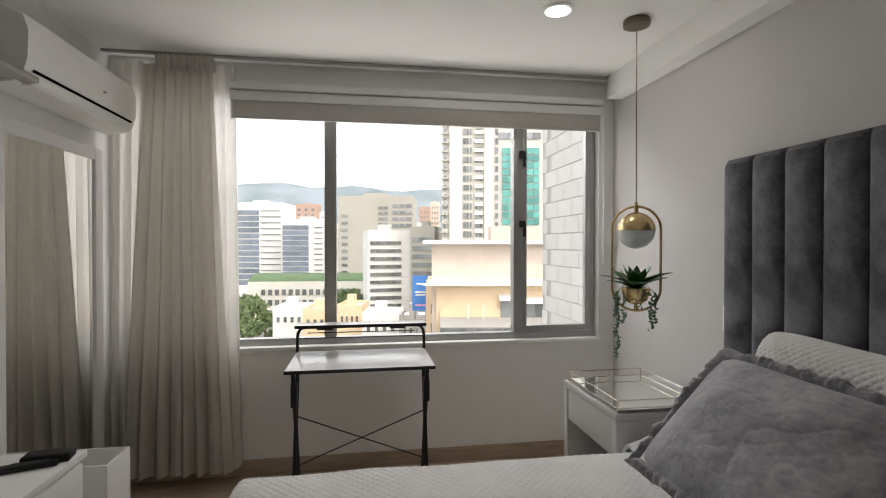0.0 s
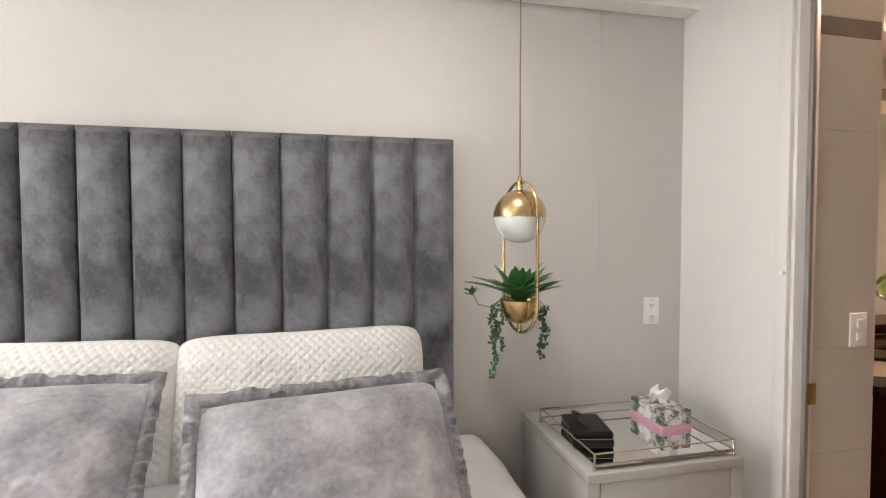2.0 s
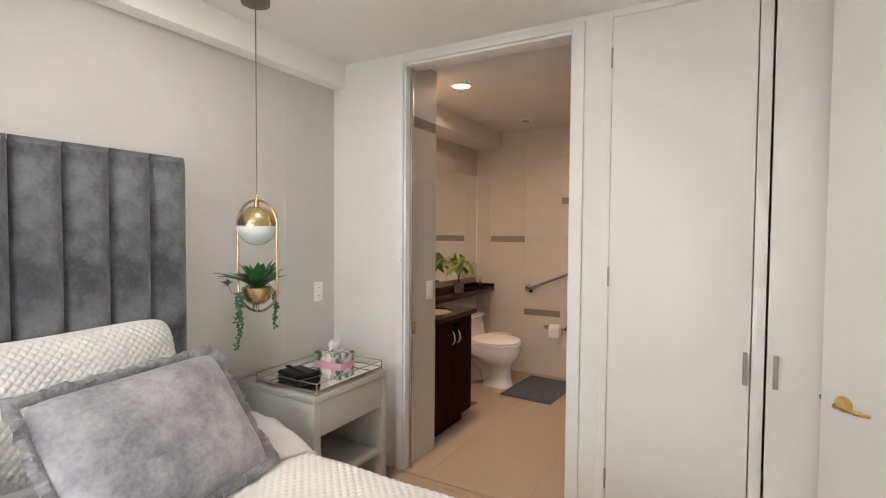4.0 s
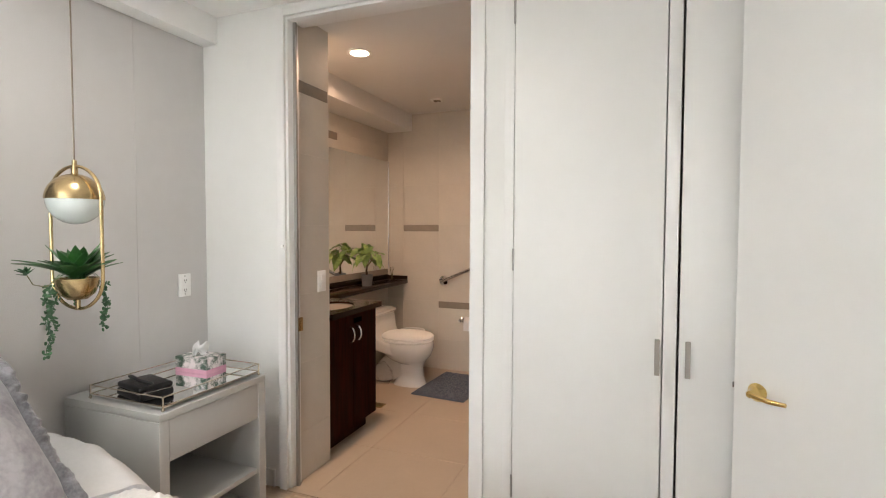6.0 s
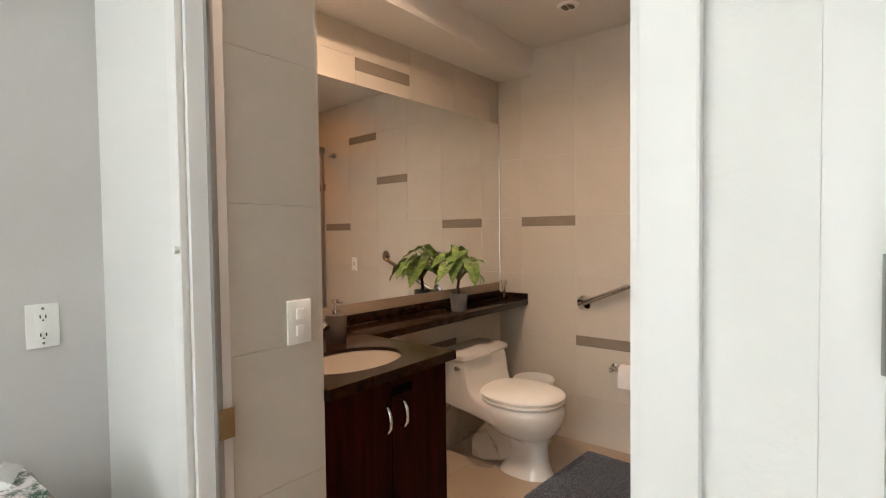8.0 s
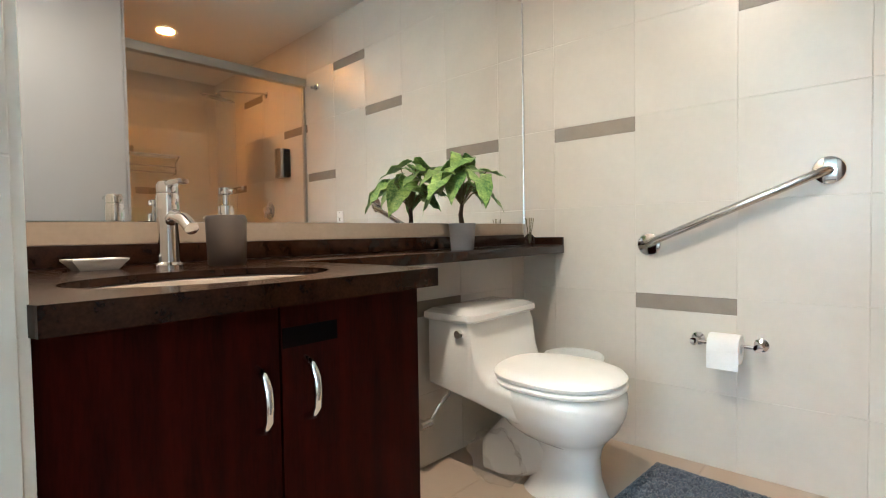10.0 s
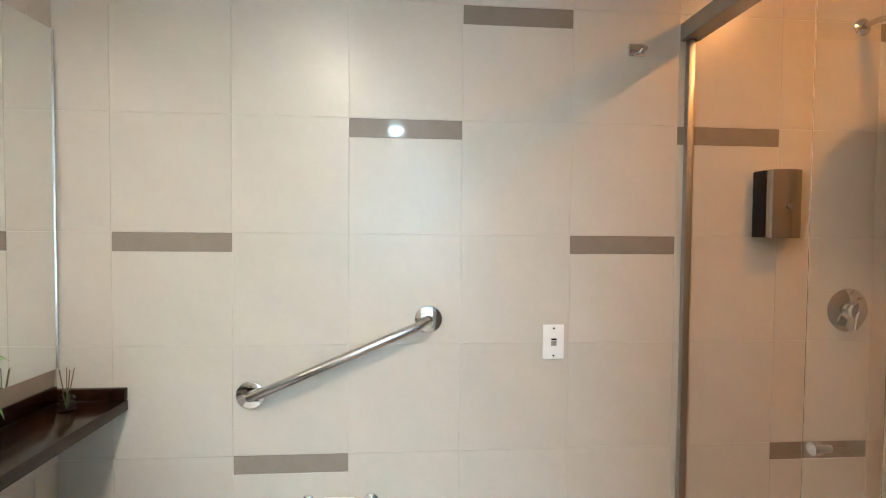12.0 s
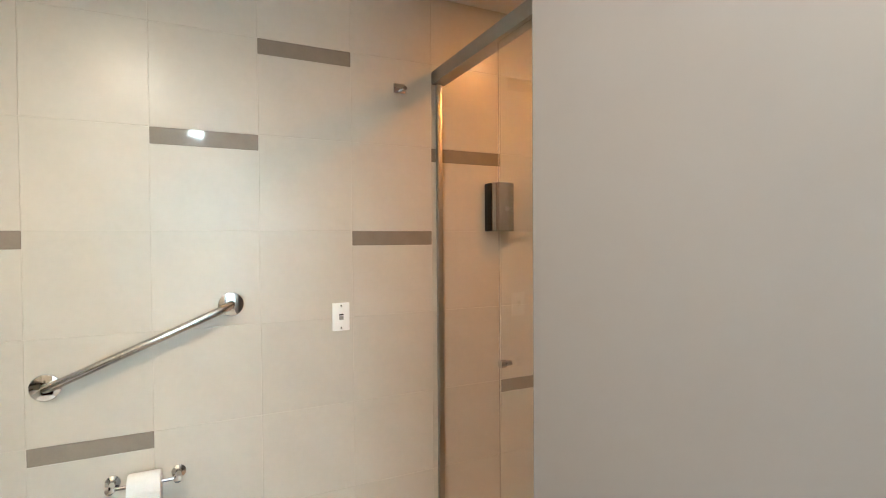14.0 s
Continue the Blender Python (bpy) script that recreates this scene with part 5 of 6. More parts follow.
# ---- shower ----
GX = -0.075
sh = thing("shower_screen", "sliding glass shower screen with a grey aluminium top rail", "shower screen", at=(GX, 0, 0))
part("top_rail", box(-0.032, 0.032, BS + 0.009, -1.905, 2.018, 2.075, 0.004), ALUMINIUM, sh)
part("bottom_rail", box(-0.03, 0.03, BS + 0.009, -1.905, 0.001, 0.03, 0.004), ALUMINIUM, sh)
part("wall_channel", box(-0.012, 0.012, BS + 0.0085, BS + 0.03, 0.03, 2.018, 0.002), ALUMINIUM, sh)
for x, y0, y1 in ((-0.012, -2.444, -1.905), (0.012, -2.618, -1.905)):
    part("glass_panel", box(x - 0.002, x + 0.002, y0, y1, 0.03, 2.018), SHOWER_GLASS, sh, smooth=False)
part("knob", add(rod((0.016, -2.54, 0.90), (0.045, -2.54, 0.90), 0.009, 14), rod((0.04, -2.54, 0.90), (0.06, -2.54, 0.90), 0.014, 16)), CHROME, sh, "small chrome knob")
hd = thing("rain_shower", "round chrome rain shower head on a wall arm", "shower", at=(-0.70, BS + 0.0085, 2.09))
part("flange", lathe([(0, 0), (0.03, 0), (0.03, 0.005), (0.015, 0.012), (0, 0.012)], 24), CHROME, hd).matrix_basis = pose(0, 0, 0, -90, 0, 0)
part("arm", tube([(0, 0, 0), (0.0, 0.05, 0.002), (-0.012, 0.33, -0.025), (-0.016, 0.375, -0.032), (-0.018, 0.395, -0.045), (-0.018, 0.40, -0.065)], 0.010, 12), CHROME, hd)
plate = part("head", lathe([(0, 0.03), (0.02, 0.03), (0.024, 0.012), (0.118, 0.004), (0.128, -0.002), (0.126, -0.01), (0, -0.012)], 36), STEEL, hd, "perforated round shower plate")
plate.matrix_basis = pose(-0.018, 0.40, -0.09, 6, 13, 0)
nozzle = part("nozzle", lathe([(0, -0.004), (0.003, -0.0035), (0.0036, 0.0), (0, 0.0)], 8), CHROME, plate)
nozzle.matrix_basis = pose(0, 0, -0.0118)
for ring, count in ((0.022, 6), (0.044, 12), (0.066, 18), (0.088, 24), (0.108, 30)):
    for k in range(count):
        a = 2 * math.pi * k / count
        share("nozzle", nozzle, plate, pose(ring * math.cos(a), ring * math.sin(a), -0.0118))
vv = thing("shower_valve", "round chrome shower mixer on the wall", "shower valve", at=(-0.68, BS + 0.0085, 1.108))
part("plate", lathe([(0, 0), (0.075, 0), (0.076, 0.004), (0.06, 0.012), (0.032, 0.016), (0.03, 0.05), (0, 0.052)], 36), CHROME, vv).matrix_basis = pose(0, 0, 0, -90, 0, 0)
part("lever", tube([(0, 0.045, 0), (0.02, 0.06, -0.03), (0.025, 0.062, -0.06)], 0.007, 10), CHROME, vv)
ds = thing("soap_dispenser", "grey wall-mounted soap dispenser with a rounded front", "soap dispenser", at=(-0.382, BS + 0.0085, 1.36))
dsp = [(-0.062, 0.0), (-0.062, 0.05), (-0.05, 0.075), (-0.02, 0.088), (0.02, 0.088), (0.05, 0.075), (0.062, 0.05), (0.062, 0.0)]
part("case", loft([[(x, y, z) for x, y in dsp] for z in (0, 0.004, 0.222, 0.226)]), STEEL, ds)
part("side", box(0.0625, 0.066, 0.0, 0.055, 0.002, 0.224, 0.002), BLACK_CASE, ds)
part("button", rod((0.0, 0.088, 0.105), (0.0, 0.095, 0.105), 0.012, 16), CHROME, ds)
rk = thing("towel_rack", "chrome towel rack on the shower end wall", "towel rack", at=(BW + 0.009, -2.50, 1.60))
for k in range(4):
    part("rail", rod((0.05 + 0.055 * k, -0.24, 0.04), (0.05 + 0.055 * k, 0.24, 0.04), 0.007, 8), CHROME, rk)
for k in range(2):
    part("lower_rail", rod((0.09, -0.24, -0.05 - 0.055 * k), (0.09, 0.24, -0.05 - 0.055 * k), 0.007, 8), CHROME, rk)
for y in (-0.24, 0.24):
    part("bracket", tube([(0, y, -0.12), (0.09, y, -0.11), (0.1, y, 0.0), (0.22, y, 0.04), (0.02, y, 0.04)], 0.007, 8), CHROME, rk)
sp_ = thing("soap_holder", "small chrome soap holder on the shower end wall", "soap holder", at=(BW + 0.0088, -3.02, 1.08))
part("plate", lathe([(0, 0), (0.02, 0), (0.02, 0.005), (0.01, 0.012), (0, 0.012)], 20), CHROME, sp_).matrix_basis = pose(0, 0, 0, 0, 90, 0)
part("arm", rod((0.01, 0, 0), (0.05, 0, 0.002), 0.006, 10), CHROME, sp_)
part("dish", tube([(0.11 + 0.05 * math.cos(a), 0.04 * math.sin(a), 0.002) for a in [k * math.pi / 12 for k in range(24)]], 0.004, 8, closed=True), CHROME, sp_)
part("bowl", lathe([(0.03, 0.0), (0.042, 0.004), (0.036, -0.012), (0.02, -0.018), (0, -0.019), (0, -0.021), (0.022, -0.02), (0.04, -0.012), (0.047, 0.004)], 24), CLEAR_PLASTIC, sp_).matrix_basis = pose(0.11, 0, 0.0)
fd = thing("floor_drain", "small square brown floor drain", "drain", at=(1.47, -2.07, 0.0))
part("grate", box(-0.045, 0.045, -0.045, 0.045, 0.0005, 0.004, 0.001), BRASS, fd)

# ---- the town outside the window ----
GROUND = -26.0
CONCRETE = material("facade_concrete", (0.43, 0.41, 0.36), 0.85, vary=0.08, scale=0.15, bump=0.05, bump_scale=3)
FACADE_WHITE = material("facade_white", (0.7, 0.69, 0.66), 0.8, vary=0.05, scale=0.15)
FACADE_CREAM = material("facade_cream", (0.58, 0.56, 0.51), 0.8, vary=0.06, scale=0.2)
FACADE_YELLOW = material("facade_yellow", (0.68, 0.52, 0.345), 0.85, vary=0.06, scale=0.3)
FACADE_PINK = material("facade_pale_pink", (0.62, 0.52, 0.44), 0.85, vary=0.05, scale=0.3)
FACADE_BRICK = material("facade_brick", (0.45, 0.31, 0.25), 0.9, vary=0.1, scale=0.2)
GLASS_BLUE = material("blue_curtain_wall", (0.15, 0.18, 0.225), 0.15, vary=0.2, scale=0.3, rand=0.25)
GLASS_TEAL = material("teal_curtain_wall", (0.09, 0.3, 0.27), 0.12, vary=0.2, scale=0.3, rand=0.3)
GLASS_DARK = material("dark_window_glass", (0.19, 0.2, 0.2), 0.2, 0.45, vary=0.2, scale=0.5, rand=0.35)
ROOF_GREEN = material("green_roof", (0.08, 0.13, 0.06), 0.8, vary=0.15, scale=0.3)
ROOF_GREY = material("flat_roof", (0.3, 0.29, 0.27), 0.9, vary=0.1, scale=0.3)
STREET = material("asphalt_and_blocks", (0.09, 0.1, 0.08), 0.95, second=(0.2, 0.19, 0.17), scale=0.02)
# leaf greens lightened, some distance haze is mixed into them
FOLIAGE = material("street_tree_foliage", (0.17, 0.23, 0.09), 0.7, second=(0.08, 0.125, 0.05), scale=0.6)
# the blue-grey tint paints the haze of distance onto the hills
HILL = material("haze_tinted_hills", (0.25, 0.285, 0.315), 1.0, second=(0.15, 0.19, 0.2), scale=0.006, span=0.16, spec=0.0)
BILLBOARD = material("blue_billboard", (0.05, 0.2, 0.55), 0.5, vary=0.05, scale=0.3)
BLOCK = material("white_painted_block", (0.58, 0.565, 0.535), 0.85, vary=0.05, scale=6, bump=0.3, bump_scale=60, rand=0.04)
MORTAR = material("block_mortar", (0.4, 0.39, 0.37), 0.9, vary=0.06, scale=10)

structure("ground", sheet(lambda u, v: ((u - 0.5) * 9000, -200 + v * 7000, GROUND), 4, 4), STREET, "town ground far below the window", "ground")
UNIT = {}


def pane_mesh(mat):
    if mat.name not in UNIT:
        me = bpy.data.meshes.new("facade_window")
        b = box(-0.5, 0.5, -0.5, 0.5, -0.5, 0.5)
        b.to_mesh(me)
        b.free()
        me.materials.append(mat)
        UNIT[mat.name] = me
    return UNIT[mat.name]


def windows(parent, mat, x0, x1, z0, z1, nx, nz, fx=0.7, fz=0.6, y=0.0, name="window", deep=0.5):
    dx, dz = (x1 - x0) / nx, (z1 - z0) / nz
    for i in range(nx):
        for j in range(nz):
            o = new(name, pane_mesh(mat))
            o.parent = parent
            o.matrix_basis = Matrix.Translation((x0 + dx * (i + 0.5), y, z0 + dz * (j + 0.5))) @ Matrix.Diagonal((dx * fx, deep, dz * fz, 1))


AXIS = radians(-9.0)


def building(name, label, u0, u1, d, top, depth, mat, rz=0.0, roof=ROOF_GREY):
    """A block whose front lies d metres off, between two sideways slopes u0 and u1 off the window's axis."""
    c = Vector((0.21, 0.28, 0)) + d * (Vector((math.sin(-AXIS), math.cos(-AXIS), 0)) + (u0 + u1) / 2 * Vector((math.cos(AXIS), math.sin(AXIS), 0)))
    w = (u1 - u0) * d / 2
    t = thing(name, label, "building", at=(c.x, c.y, GROUND), rz=-9.0 + rz)
    h = top - GROUND
    part("wall", box(-w, w, 0, depth, 0, h), mat, t, smooth=False)
    r = part("roof", box(-w + 0.4, w - 0.4, 0.4, depth - 0.4, h, h + 0.25), roof, t, smooth=False)
    part("parapet", add(add(box(-w, w, 0, 0.3, h, h + 0.9), box(-w, w, depth - 0.3, depth, h, h + 0.9)), add(box(-w, -w + 0.3, 0.3, depth - 0.3, h, h + 0.9), box(w - 0.3, w, 0.3, depth - 0.3, h, h + 0.9))), mat, t, smooth=False)
    part("roof_plant", box(-w * 0.4, w * 0.2, depth * 0.3, depth * 0.6, h + 0.25, h + 2.6), mat, r, smooth=False)
    return t, w, h


t, w, h = building("office_building", "white office block with a blue glass front", -0.425, -0.326, 262, 23.0, 25, FACADE_WHITE)
windows(t, GLASS_BLUE, -w + 0.6, w * 0.08, 6, h - 3, 3, 13, 0.97, 0.8)
windows(t, GLASS_DARK, w * 0.12, w - 0.5, 6, h - 2, 1, 13, 0.96, 0.16)
t, w, h = building("office_building", "white office block with a dark blue glass front", -0.326, -0.236, 250, 13.5, 25, FACADE_WHITE)
windows(t, GLASS_BLUE, -w + 0.3, w * 0.2, 6, h - 2, 3, 12, 0.97, 0.82)
windows(t, GLASS_DARK, w * 0.4, w - 1.5, 8, h - 2, 1, 11, 0.8, 0.2)
t, w, h = building("apartment_building", "grey concrete apartment tower", -0.212, -0.060, 205, 20.8, 22, CONCRETE)
windows(t, GLASS_DARK, w * 0.05, w * 0.32, 6, h - 3, 2, 17, 0.85, 0.5)
windows(t, GLASS_DARK, w * 0.42, w * 0.95, 10, h - 2, 3, 13, 0.85, 0.5)
windows(t, GLASS_DARK, -w * 0.95, -w * 0.72, 6, h - 6, 1, 12, 0.7, 0.4)
t, w, h = building("office_building", "white office block with ribbon windows", -0.152, -0.066, 132, 4.4, 16, FACADE_WHITE, 14)
windows(t, GLASS_DARK, -w + 0.5, w - 2.5, 4, h - 1.5, 6, 12, 0.94, 0.45)
t, w, h = building("office_building", "pale office block with banded balconies", -0.066, -0.018, 131, 5.4, 16, CONCRETE, -8)
windows(t, GLASS_DARK, -w + 0.3, w - 0.3, 3, h - 1.5, 3, 12, 0.95, 0.5)
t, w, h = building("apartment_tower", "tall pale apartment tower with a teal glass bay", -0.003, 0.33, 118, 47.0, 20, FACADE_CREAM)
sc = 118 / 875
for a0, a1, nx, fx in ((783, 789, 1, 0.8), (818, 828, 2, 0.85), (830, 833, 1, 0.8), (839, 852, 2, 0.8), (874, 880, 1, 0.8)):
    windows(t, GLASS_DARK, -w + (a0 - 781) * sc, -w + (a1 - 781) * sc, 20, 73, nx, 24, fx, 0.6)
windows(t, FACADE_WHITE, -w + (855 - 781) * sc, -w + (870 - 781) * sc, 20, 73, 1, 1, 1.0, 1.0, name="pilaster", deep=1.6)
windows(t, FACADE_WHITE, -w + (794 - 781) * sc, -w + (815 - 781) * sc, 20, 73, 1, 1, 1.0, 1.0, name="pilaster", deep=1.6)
for k in range(26):
    part("balcony_slab", box(-w - 0.5, -w + 11 * sc, -0.7, 0.0, 19.6 + 2.12 * k, 19.95 + 2.12 * k), CONCRETE, t, smooth=False)
    part("balcony", box(-w + 57 * sc, -w + 72 * sc, -0.9, 0.0, 19.6 + 2.12 * k, 20.45 + 2.12 * k), FACADE_WHITE, t, smooth=False)
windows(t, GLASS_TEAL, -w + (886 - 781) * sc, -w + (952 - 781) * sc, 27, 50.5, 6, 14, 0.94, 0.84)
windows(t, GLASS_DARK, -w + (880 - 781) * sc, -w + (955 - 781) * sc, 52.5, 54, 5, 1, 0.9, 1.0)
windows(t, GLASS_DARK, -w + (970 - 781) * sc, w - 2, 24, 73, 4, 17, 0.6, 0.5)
t, w, h = building("commercial_building", "low pale-pink and yellow commercial block with a terrace", -0.024, 0.40, 52, 0.9, 14, FACADE_PINK)
part("yellow_front", box(-w + 0.5, w, -0.5, 0.0, 0, h - 3.2), FACADE_YELLOW, t, smooth=False)
part("cornice", box(-w - 0.3, w + 0.3, -0.6, 0.2, h - 3.5, h - 3.15), FACADE_WHITE, t, smooth=False)
part("terrace", box(-w + 0.9, w, -7, -0.5, h - 8.0, h - 7.0), ROOF_GREY, t, smooth=False)
part("terrace_rail", box(-w + 0.9, w, -0.75, -0.7, h - 7.0, h - 6.1), FACADE_YELLOW, t, smooth=False)
windows(t, GLASS_DARK, -w + 0.9, w, h - 12.0, h - 7.1, 26, 1, 0.92, 1.0, y=-7.05, name="glazing", deep=0.1)
windows(t, GLASS_DARK, -w + 7.1, -w + 8.5, h - 7.0, h - 5.2, 1, 1, 0.95, 1.0, y=-0.8, deep=0.1)
windows(t, GLASS_DARK, -w + 9.7, -w + 11.7, h - 7.0, h - 5.5, 2, 1, 0.95, 1.0, y=-0.8, deep=0.1)
for a0, a1, z in ((7.0, 8.6, h - 5.2), (9.6, 11.8, h - 5.5)):
    part("awning", loft([[(-w + x, -0.5, z + 0.55), (-w + x, -1.5, z), (-w + x, -1.45, z - 0.06), (-w + x, -0.5, z + 0.45)] for x in (a0, a1)]), FACADE_WHITE, t)
part("roof_lip", box(-w - 0.9, w + 0.5, -1.1, 0.5, h + 0.55, h + 0.95), FACADE_WHITE, t, smooth=False)
part("ledge", box(-w - 0.9, w, -1.6, -0.5, h - 3.7, h - 3.52), FACADE_WHITE, t, smooth=False)
windows(t, FACADE_WHITE, -w + 3.0, -w + 6.0, h - 8.0, h - 5.5, 2, 1, 0.06, 1.0, y=-2.0, name="flag_pole", deep=0.1)
t, w, h = building("shop_building", "orange rendered building with small windows", -0.036, 0.004, 66, -4.4, 12, FACADE_YELLOW)
windows(t, GLASS_DARK, -w + 0.4, w - 0.6, 10, h - 1.5, 2, 4, 0.35, 0.5)
bb = thing("billboard", "blue advertising billboard with pale pink bands", "billboard", at=(0.21 + 72 * (0.1564 - 0.047 * 0.988), 0.28 + 72 * (0.988 + 0.047 * 0.156), GROUND), rz=-9)
part("panel", box(-1.15, 1.15, 0, 0.3, 17.8, 22.9), BILLBOARD, bb, smooth=False)
for k, (z, s) in enumerate(((21.6, 0.55), (20.4, 0.8), (20.0, 0.7), (18.5, 0.8))):
    part("lettering_bar", box(-s, s, -0.05, -0.01, z, z + 0.24), FACADE_WHITE if k < 3 else PINK, bb, smooth=False)
for x in (-0.8, 0.8):
    part("post", rod((x, 0.15, 0), (x, 0.15, 17.8), 0.15, 8), ROOF_GREY, bb)
t, w, h = building("hall_building", "long hall with a vaulted green roof", -0.392, -0.160, 172, -12.2, 22, FACADE_CREAM, 4)
part("vault", loft([[(x, 11 - 11 * math.cos(a), h + 0.3 + 3.0 * math.sin(a)) for a in (0, 0.4, 0.8, 1.2, 1.57, 1.95, 2.35, 2.75, 3.14)] for x in (-w, w)]), ROOF_GREEN, t)
windows(t, GLASS_DARK, -w + 4, w - 1, 2, h - 1, 15, 3, 0.6, 0.55)
for u0, u1, d, top, mat in ((-0.345, -0.28, 112, -13.5, FACADE_WHITE), (-0.285, -0.22, 105, -13.0, FACADE_YELLOW), (-0.215, -0.165, 100, -11.6, FACADE_YELLOW), (-0.165, -0.09, 95, -12.5, FACADE_WHITE), (-0.09, -0.03, 88, -12.0, ROOF_GREY)):
    t, w, h = building("low_house", "low flat-roofed house among the towers", u0, u1, d, top, 9, mat, roof=FACADE_WHITE)
    windows(t, GLASS_DARK, -w + 0.5, w - 0.5, h - 3.2, h - 0.8, 4, 1, 0.4, 0.5)
for u0, u1, d, top, mat in ((-0.30, -0.255, 600, 50, FACADE_BRICK), (-0.25, -0.235, 560, 38, FACADE_WHITE), (-0.05, -0.028, 620, 48, FACADE_BRICK), (-0.027, -0.008, 640, 56, FACADE_PINK), (-0.44, -0.43, 500, 5, FACADE_BRICK), (0.20, 0.23, 420, 40, FACADE_PINK)):
    t, w, h = building("distant_tower", "distant brick apartment tower under the hills", u0, u1, d, top, 20, mat)
    windows(t, GLASS_DARK, -w + 1, w - 1, 12, h - 3, 3, 10, 0.4, 0.45)

rt = random.Random(21)
for k in range(34):
    u, d = rt.uniform(-0.44, -0.005), rt.uniform(330, 900)
    t, w, h = building("distant_tower", "distant apartment block at the foot of the hills", u, u + rt.uniform(6, 14) / d * 1.6, d, rt.uniform(-0.012, 0.05) * d, 18, (FACADE_PINK, FACADE_BRICK, FACADE_WHITE, FACADE_CREAM)[k % 4], rt.uniform(-15, 15))
    windows(t, GLASS_DARK, -w + 1, w - 1, h * 0.45, h - 2, 3, 6, 0.5, 0.5)

structure("backdrop", sheet(lambda u, v: ((u - 0.5) * 7000 + 300, 2300 + 900 * v, GROUND + (362 + 28 * noise.noise((u * 9, 0, 0)) + 15 * noise.noise((u * 30, v * 3, 1)) + 10 * noise.noise((u * 90, v * 8, 2))) * math.sin(min(1, v * 1.35) * math.pi / 2) ** 1.2), 160, 20), HILL, "hills behind the town with haze put into their colour", "hills", smooth=True)


def tree(at, size, seed):
    r = random.Random(seed)
    t = thing("street_tree", "green street tree below the window", "tree", "street trees", at=at)
    part("trunk", tube([(0, 0, 0), (0.1, 0, size * 0.25), (0, 0.1, size * 0.55)], size * 0.035, 8, taper=lambda s: 1.3 - 0.7 * s), BARK, t)
    for k in range(4):
        a = k * 1.6
        part("limb", tube([(0, 0, size * 0.45), (math.cos(a) * size * 0.15, math.sin(a) * size * 0.15, size * 0.62), (math.cos(a) * size * 0.28, math.sin(a) * size * 0.28, size * 0.75)], size * 0.014, 6, taper=lambda s: 1.2 - 0.8 * s), BARK, t)
    verts, faces = [], []
    for _ in range(1500):
        a, b, q = r.uniform(0, 6.28), r.uniform(-0.9, 1.4), r.random() ** 0.4
        lob = 0.75 + 0.35 * math.sin(3 * a + seed) * math.cos(2 * b)
        c = Vector((math.cos(a) * math.cos(b) * q * lob * size * 0.42, math.sin(a) * math.cos(b) * q * lob * size * 0.42, size * 0.72 + math.sin(b) * q * lob * size * 0.3))
        e = Euler((r.uniform(0, 6), r.uniform(0, 6), r.uniform(0, 6))).to_matrix()
        s = size * 0.035 * r.uniform(0.6, 1.4)
        n = len(verts)
        verts += [c + e @ Vector(p) * s for p in ((-1, -0.5, 0), (1, -0.5, 0.1), (0.6, 0.7, 0), (-0.6, 0.7, 0.15))]
        faces.append((n, n + 1, n + 2, n + 3))
    me = bpy.data.meshes.new("crown")
    me.from_pydata(verts, [], faces)
    me.materials.append(FOLIAGE)
    o = new("crown", me)
    o.parent = t
    return t


first_tree = tree((0, 0, 0), 11, 4)
for k, (u, d, s) in enumerate(((-0.42, 128, 1.15), (-0.405, 140, 1.2), (-0.385, 150, 1.1), (-0.39, 120, 0.9), (-0.36, 135, 0.85), (-0.20, 150, 1.25), (-0.185, 146, 1.3), (-0.33, 122, 0.7), (0.045, 45, 0.8))):
    p = Vector((0.21, 0.28, GROUND)) + d * (Vector((0.1564, 0.9877, 0)) + u * Vector((0.9877, -0.1564, 0)))
    if k == 0:
        first_tree.matrix_basis = Matrix.Translation(p) @ Matrix.Scale(s, 4)
    else:
        copy_thing(first_tree, Matrix.Translation(p) @ pose(0, 0, 0, 0, 0, 67 * k) @ Matrix.Scale(s, 4) @ Matrix.Scale(1 / first_tree.scale[0], 4))

bw = thing("block_wall", "white painted concrete block wall of the wing next door", "wall", at=(2.45, 4.4, 0))
part("core", box(0.012, 0.3, -0.75, 1.93, GROUND, 6), MORTAR, bw, smooth=False)
b0 = part("block", box(0.0, 0.013, 0.0, 0.389, 0.0, 0.184, 0.004, 1), BLOCK, bw, smooth=False)
b0.matrix_basis = pose(0, -0.55, -0.6)
b1 = part("block", box(0.0, 0.013, 0.0, 0.18, 0.0, 0.18, 0.004, 1), BLOCK, bw, smooth=False)
b1.matrix_basis = pose(0, 1.745, -0.6)
for j in range(22):
    z = -0.6 + 0.19 * j
    off = 0.0 if j % 2 == 0 else -0.1975
    for k in range(7):
        y = -0.55 + 0.395 * k + off
        if j == 0 and k == 0 or y + 0.385 > 1.935:
            continue
        share("block", b0, bw, pose(0, y, z))
    if j % 2 == 0:
        continue
    share("block", b1, bw, pose(0, 1.745 + 0.0, z)) if -0.55 + 0.395 * 5 + off + 0.385 < 1.74 else None

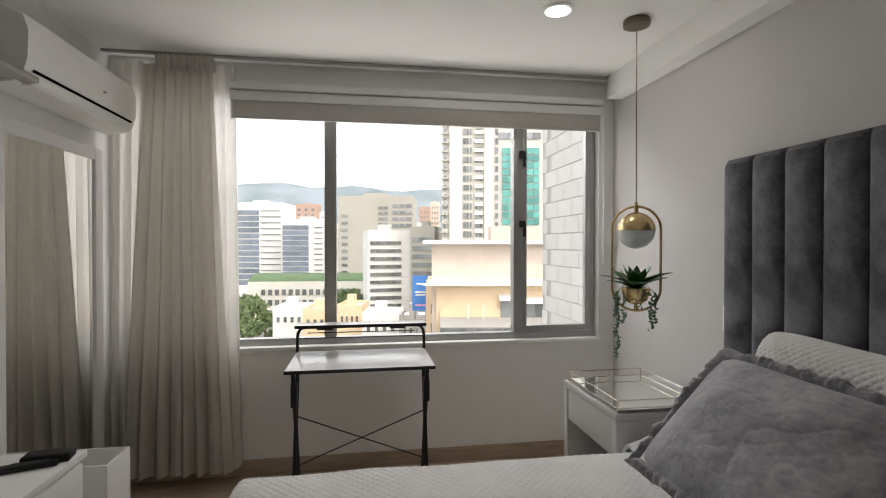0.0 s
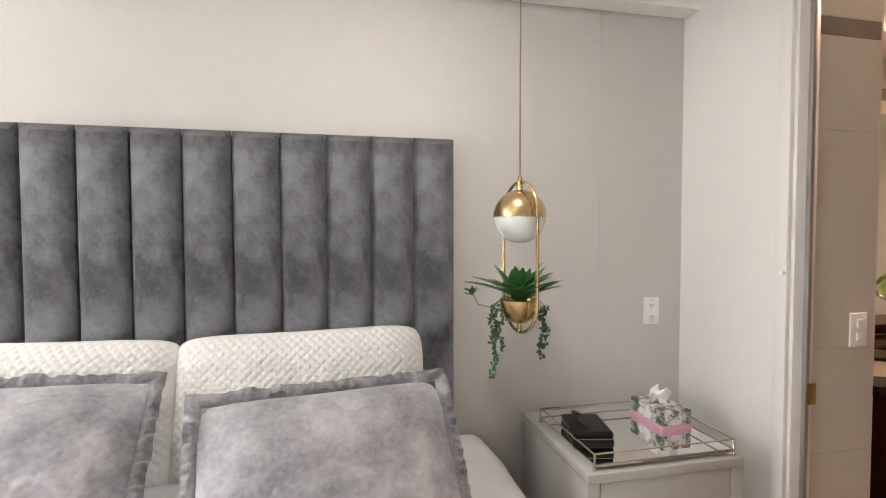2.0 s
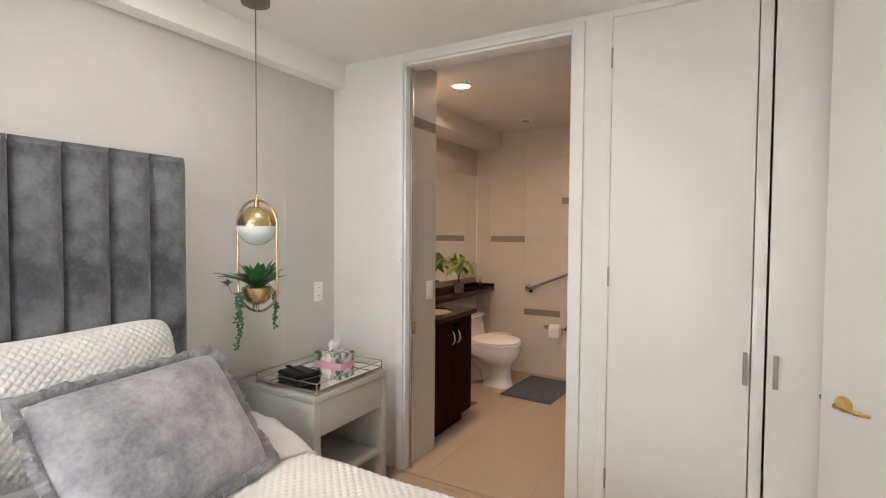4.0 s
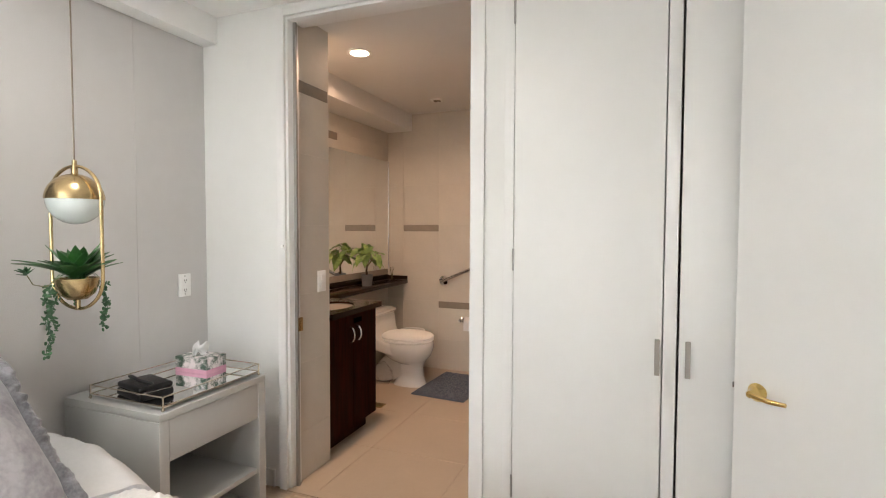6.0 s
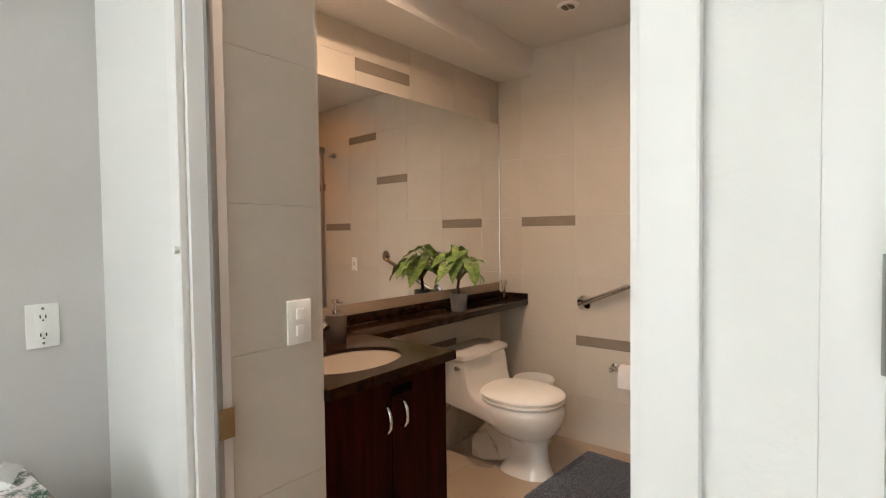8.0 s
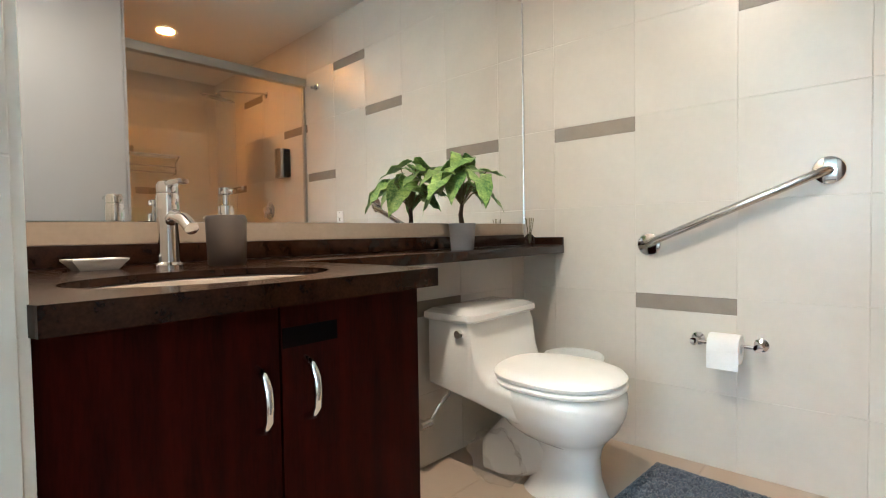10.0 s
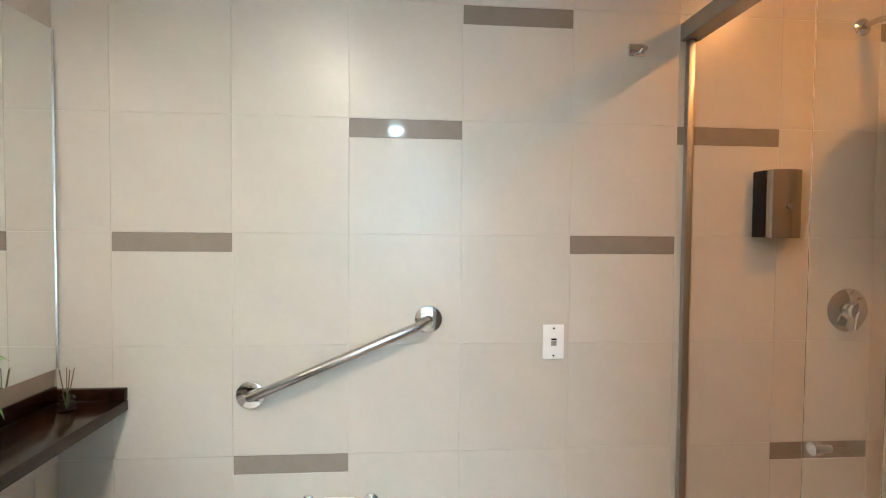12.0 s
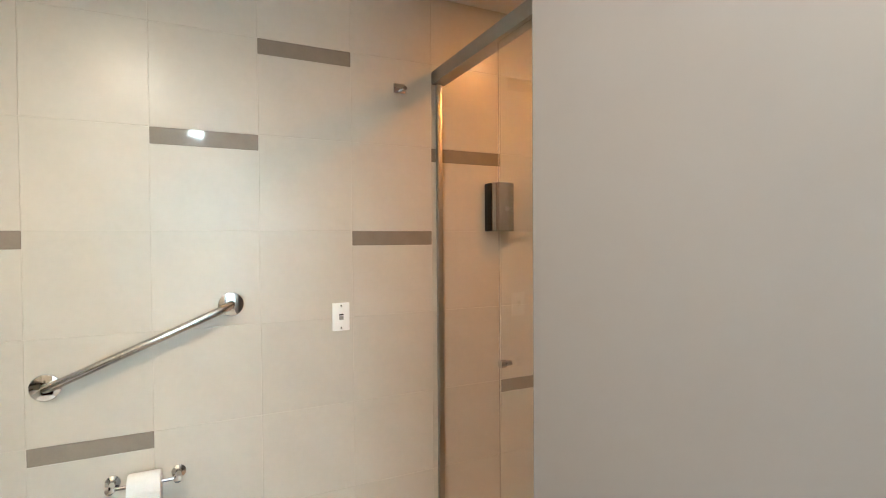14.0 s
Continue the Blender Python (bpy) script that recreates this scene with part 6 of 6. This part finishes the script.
# ---- lamps' light ----
for x, y in ((1.09, 2.43), (0.965, 0.38)):
    lamp("bedroom_lamp_light", "AREA", look((x, y, CEIL - 0.012), (x, y, 0)), 1.5, (1, 0.96, 0.9), 0.11)
lamp("bath_lamp_light", "AREA", look((1.30, -1.53, BCEIL - 0.012), (1.30, -1.53, 0)), 3.0, (1, 0.65, 0.445), 0.11, radians(165))
lamp("shower_lamp_light", "AREA", look((-0.66, -2.38, BCEIL - 0.012), (-0.66, -2.38, 0)), 1.0, (1, 0.29, 0.03), 0.11)

# ---- tiles and planks ----


def tiles(parent, mat, cells, to_world, accents=(), gap=0.0012, proud=0.0085):
    """Cells (a0, a1, z0, z1) on a wall; to_world lays a along the wall. A cell in accents carries a taupe strip along its top."""
    made = {}
    for n, (a0, a1, z0, z1) in enumerate(cells):
        pieces = [(a0, a1, z0, z1, mat, "tile")]
        if n in accents:
            pieces = [(a0, a1, z0, z1 - 0.062, mat, "tile"), (a0, a1, z1 - 0.062, z1, ACCENT, "accent_tile")]
        for p0, p1, q0, q1, m, nm in pieces:
            key = (round(p1 - p0, 4), round(q1 - q0, 4), m.name)
            if key not in made:
                me = bpy.data.meshes.new(nm)
                b = box(gap / 2, p1 - p0 - gap / 2, 0, proud, gap / 2, q1 - q0 - gap / 2, 0.0012, 1)
                b.to_mesh(me)
                b.free()
                me.materials.append(m)
                made[key] = me
            o = new(nm, made[key])
            o.parent = parent
            o.matrix_basis = to_world(p0, q0)


ROWS_Z = [0.0, 0.282, 0.642, 1.002, 1.362, 1.734, 2.107, BCEIL]
COLS_X = [BW] + [1.423 - 0.366 * k for k in range(8, -2, -1)] + [BE + 0.03]
cells, acc = [], []
for i in range(len(COLS_X) - 1):
    for j in range(7):
        mid = (COLS_X[i] + COLS_X[i + 1]) / 2
        for cx, zt in ((1.606, 1.362), (1.24, 0.642), (0.874, 1.734), (0.508, 2.107), (0.142, 1.362), (-0.224, 1.734), (-0.59, 0.642), (-0.956, 2.107), (-1.32, 1.362)):
            if abs(mid - cx) < 0.1 and abs(ROWS_Z[j + 1] - zt) < 0.01:
                acc.append(len(cells))
        cells.append((COLS_X[i], COLS_X[i + 1], ROWS_Z[j], ROWS_Z[j + 1]))
tiles(wall_bath_south, TILE, cells, lambda a, z: pose(a, BS, z), acc)
COLS_Y = [BS + 0.009, -3.06, -2.69, -2.32, -1.95, -1.58, S - 0.349]
cells, acc = [], []
for i in range(6):
    for j in range(7):
        if (COLS_Y[i], ROWS_Z[j + 1]) in ((-2.69, 0.642), (-2.32, 2.107)):
            acc.append(len(cells))
        cells.append((COLS_Y[i], COLS_Y[i + 1], ROWS_Z[j], ROWS_Z[j + 1]))
tiles(wall_bath_east, TILE, cells, lambda a, z: pose(BE, a, z, 0, 0, 90), acc)
PIER_Z = [0.0, 0.26, 0.62, 0.98, 1.34, 1.71, 2.082, BCEIL]
cells = [(-1.191, -0.932, PIER_Z[j], PIER_Z[j + 1]) for j in range(7)]
tiles(wall_bath_pier, TILE, cells, lambda a, z: pose(DOOR1, a, z, 0, 0, 90), (5,))
cells = [(DOOR1, DOOR1 + 0.3, ROWS_Z[j], ROWS_Z[j + 1]) for j in range(7)] + [(DOOR1 + 0.3, BE + 0.07, ROWS_Z[j], ROWS_Z[j + 1]) for j in range(7)]
tiles(wall_bath_pier, TILE, cells, lambda a, z: pose(DOOR1 + BE + 0.07 - a, S - 0.348, z, 0, 0, 180))
cells = [(-3.156 + 0.366 * k, -3.156 + 0.366 * (k + 1), ROWS_Z[j], ROWS_Z[j + 1]) for k in range(3) for j in range(7)]
tiles(wall_shower_west, TILE, cells, lambda a, z: pose(BW, a + 0.366, z, 0, 0, -90), (10, 18))

PLANKS = {}
for j in range(22):
    for k in range(4):
        x0 = max(W - 1.15 + 1.2 * k + 0.37 * (j % 3), W)
        x1 = min(W + 0.05 + 1.2 * k + 0.37 * (j % 3), E)
        if x1 - x0 < 0.03:
            continue
        key = round(x1 - x0, 3)
        if key not in PLANKS:
            PLANKS[key] = bpy.data.meshes.new("plank")
            b = box(0.001, x1 - x0 - 0.001, 0.001, 0.189, -0.012, 0.0, 0.0015, 1)
            b.to_mesh(PLANKS[key])
            b.free()
            PLANKS[key].materials.append(WOOD_FLOOR)
        o = new("plank", PLANKS[key])
        o.parent = floor
        o.location = (x0, S + 0.19 * j, 0)
ft = bpy.data.meshes.new("floor_tile")
b = box(0.0006, 0.5994, 0.0006, 0.5794, -0.008, 0.0, 0.0015, 1)
b.to_mesh(ft)
b.free()
ft.materials.append(TILE_FLOOR)
for i in range(7):
    for j in range(4):
        o = new("floor_tile", ft)
        o.parent = floor_bath
        o.location = (-1.84 + 0.6 * i, BS + 0.58 * j, 0)
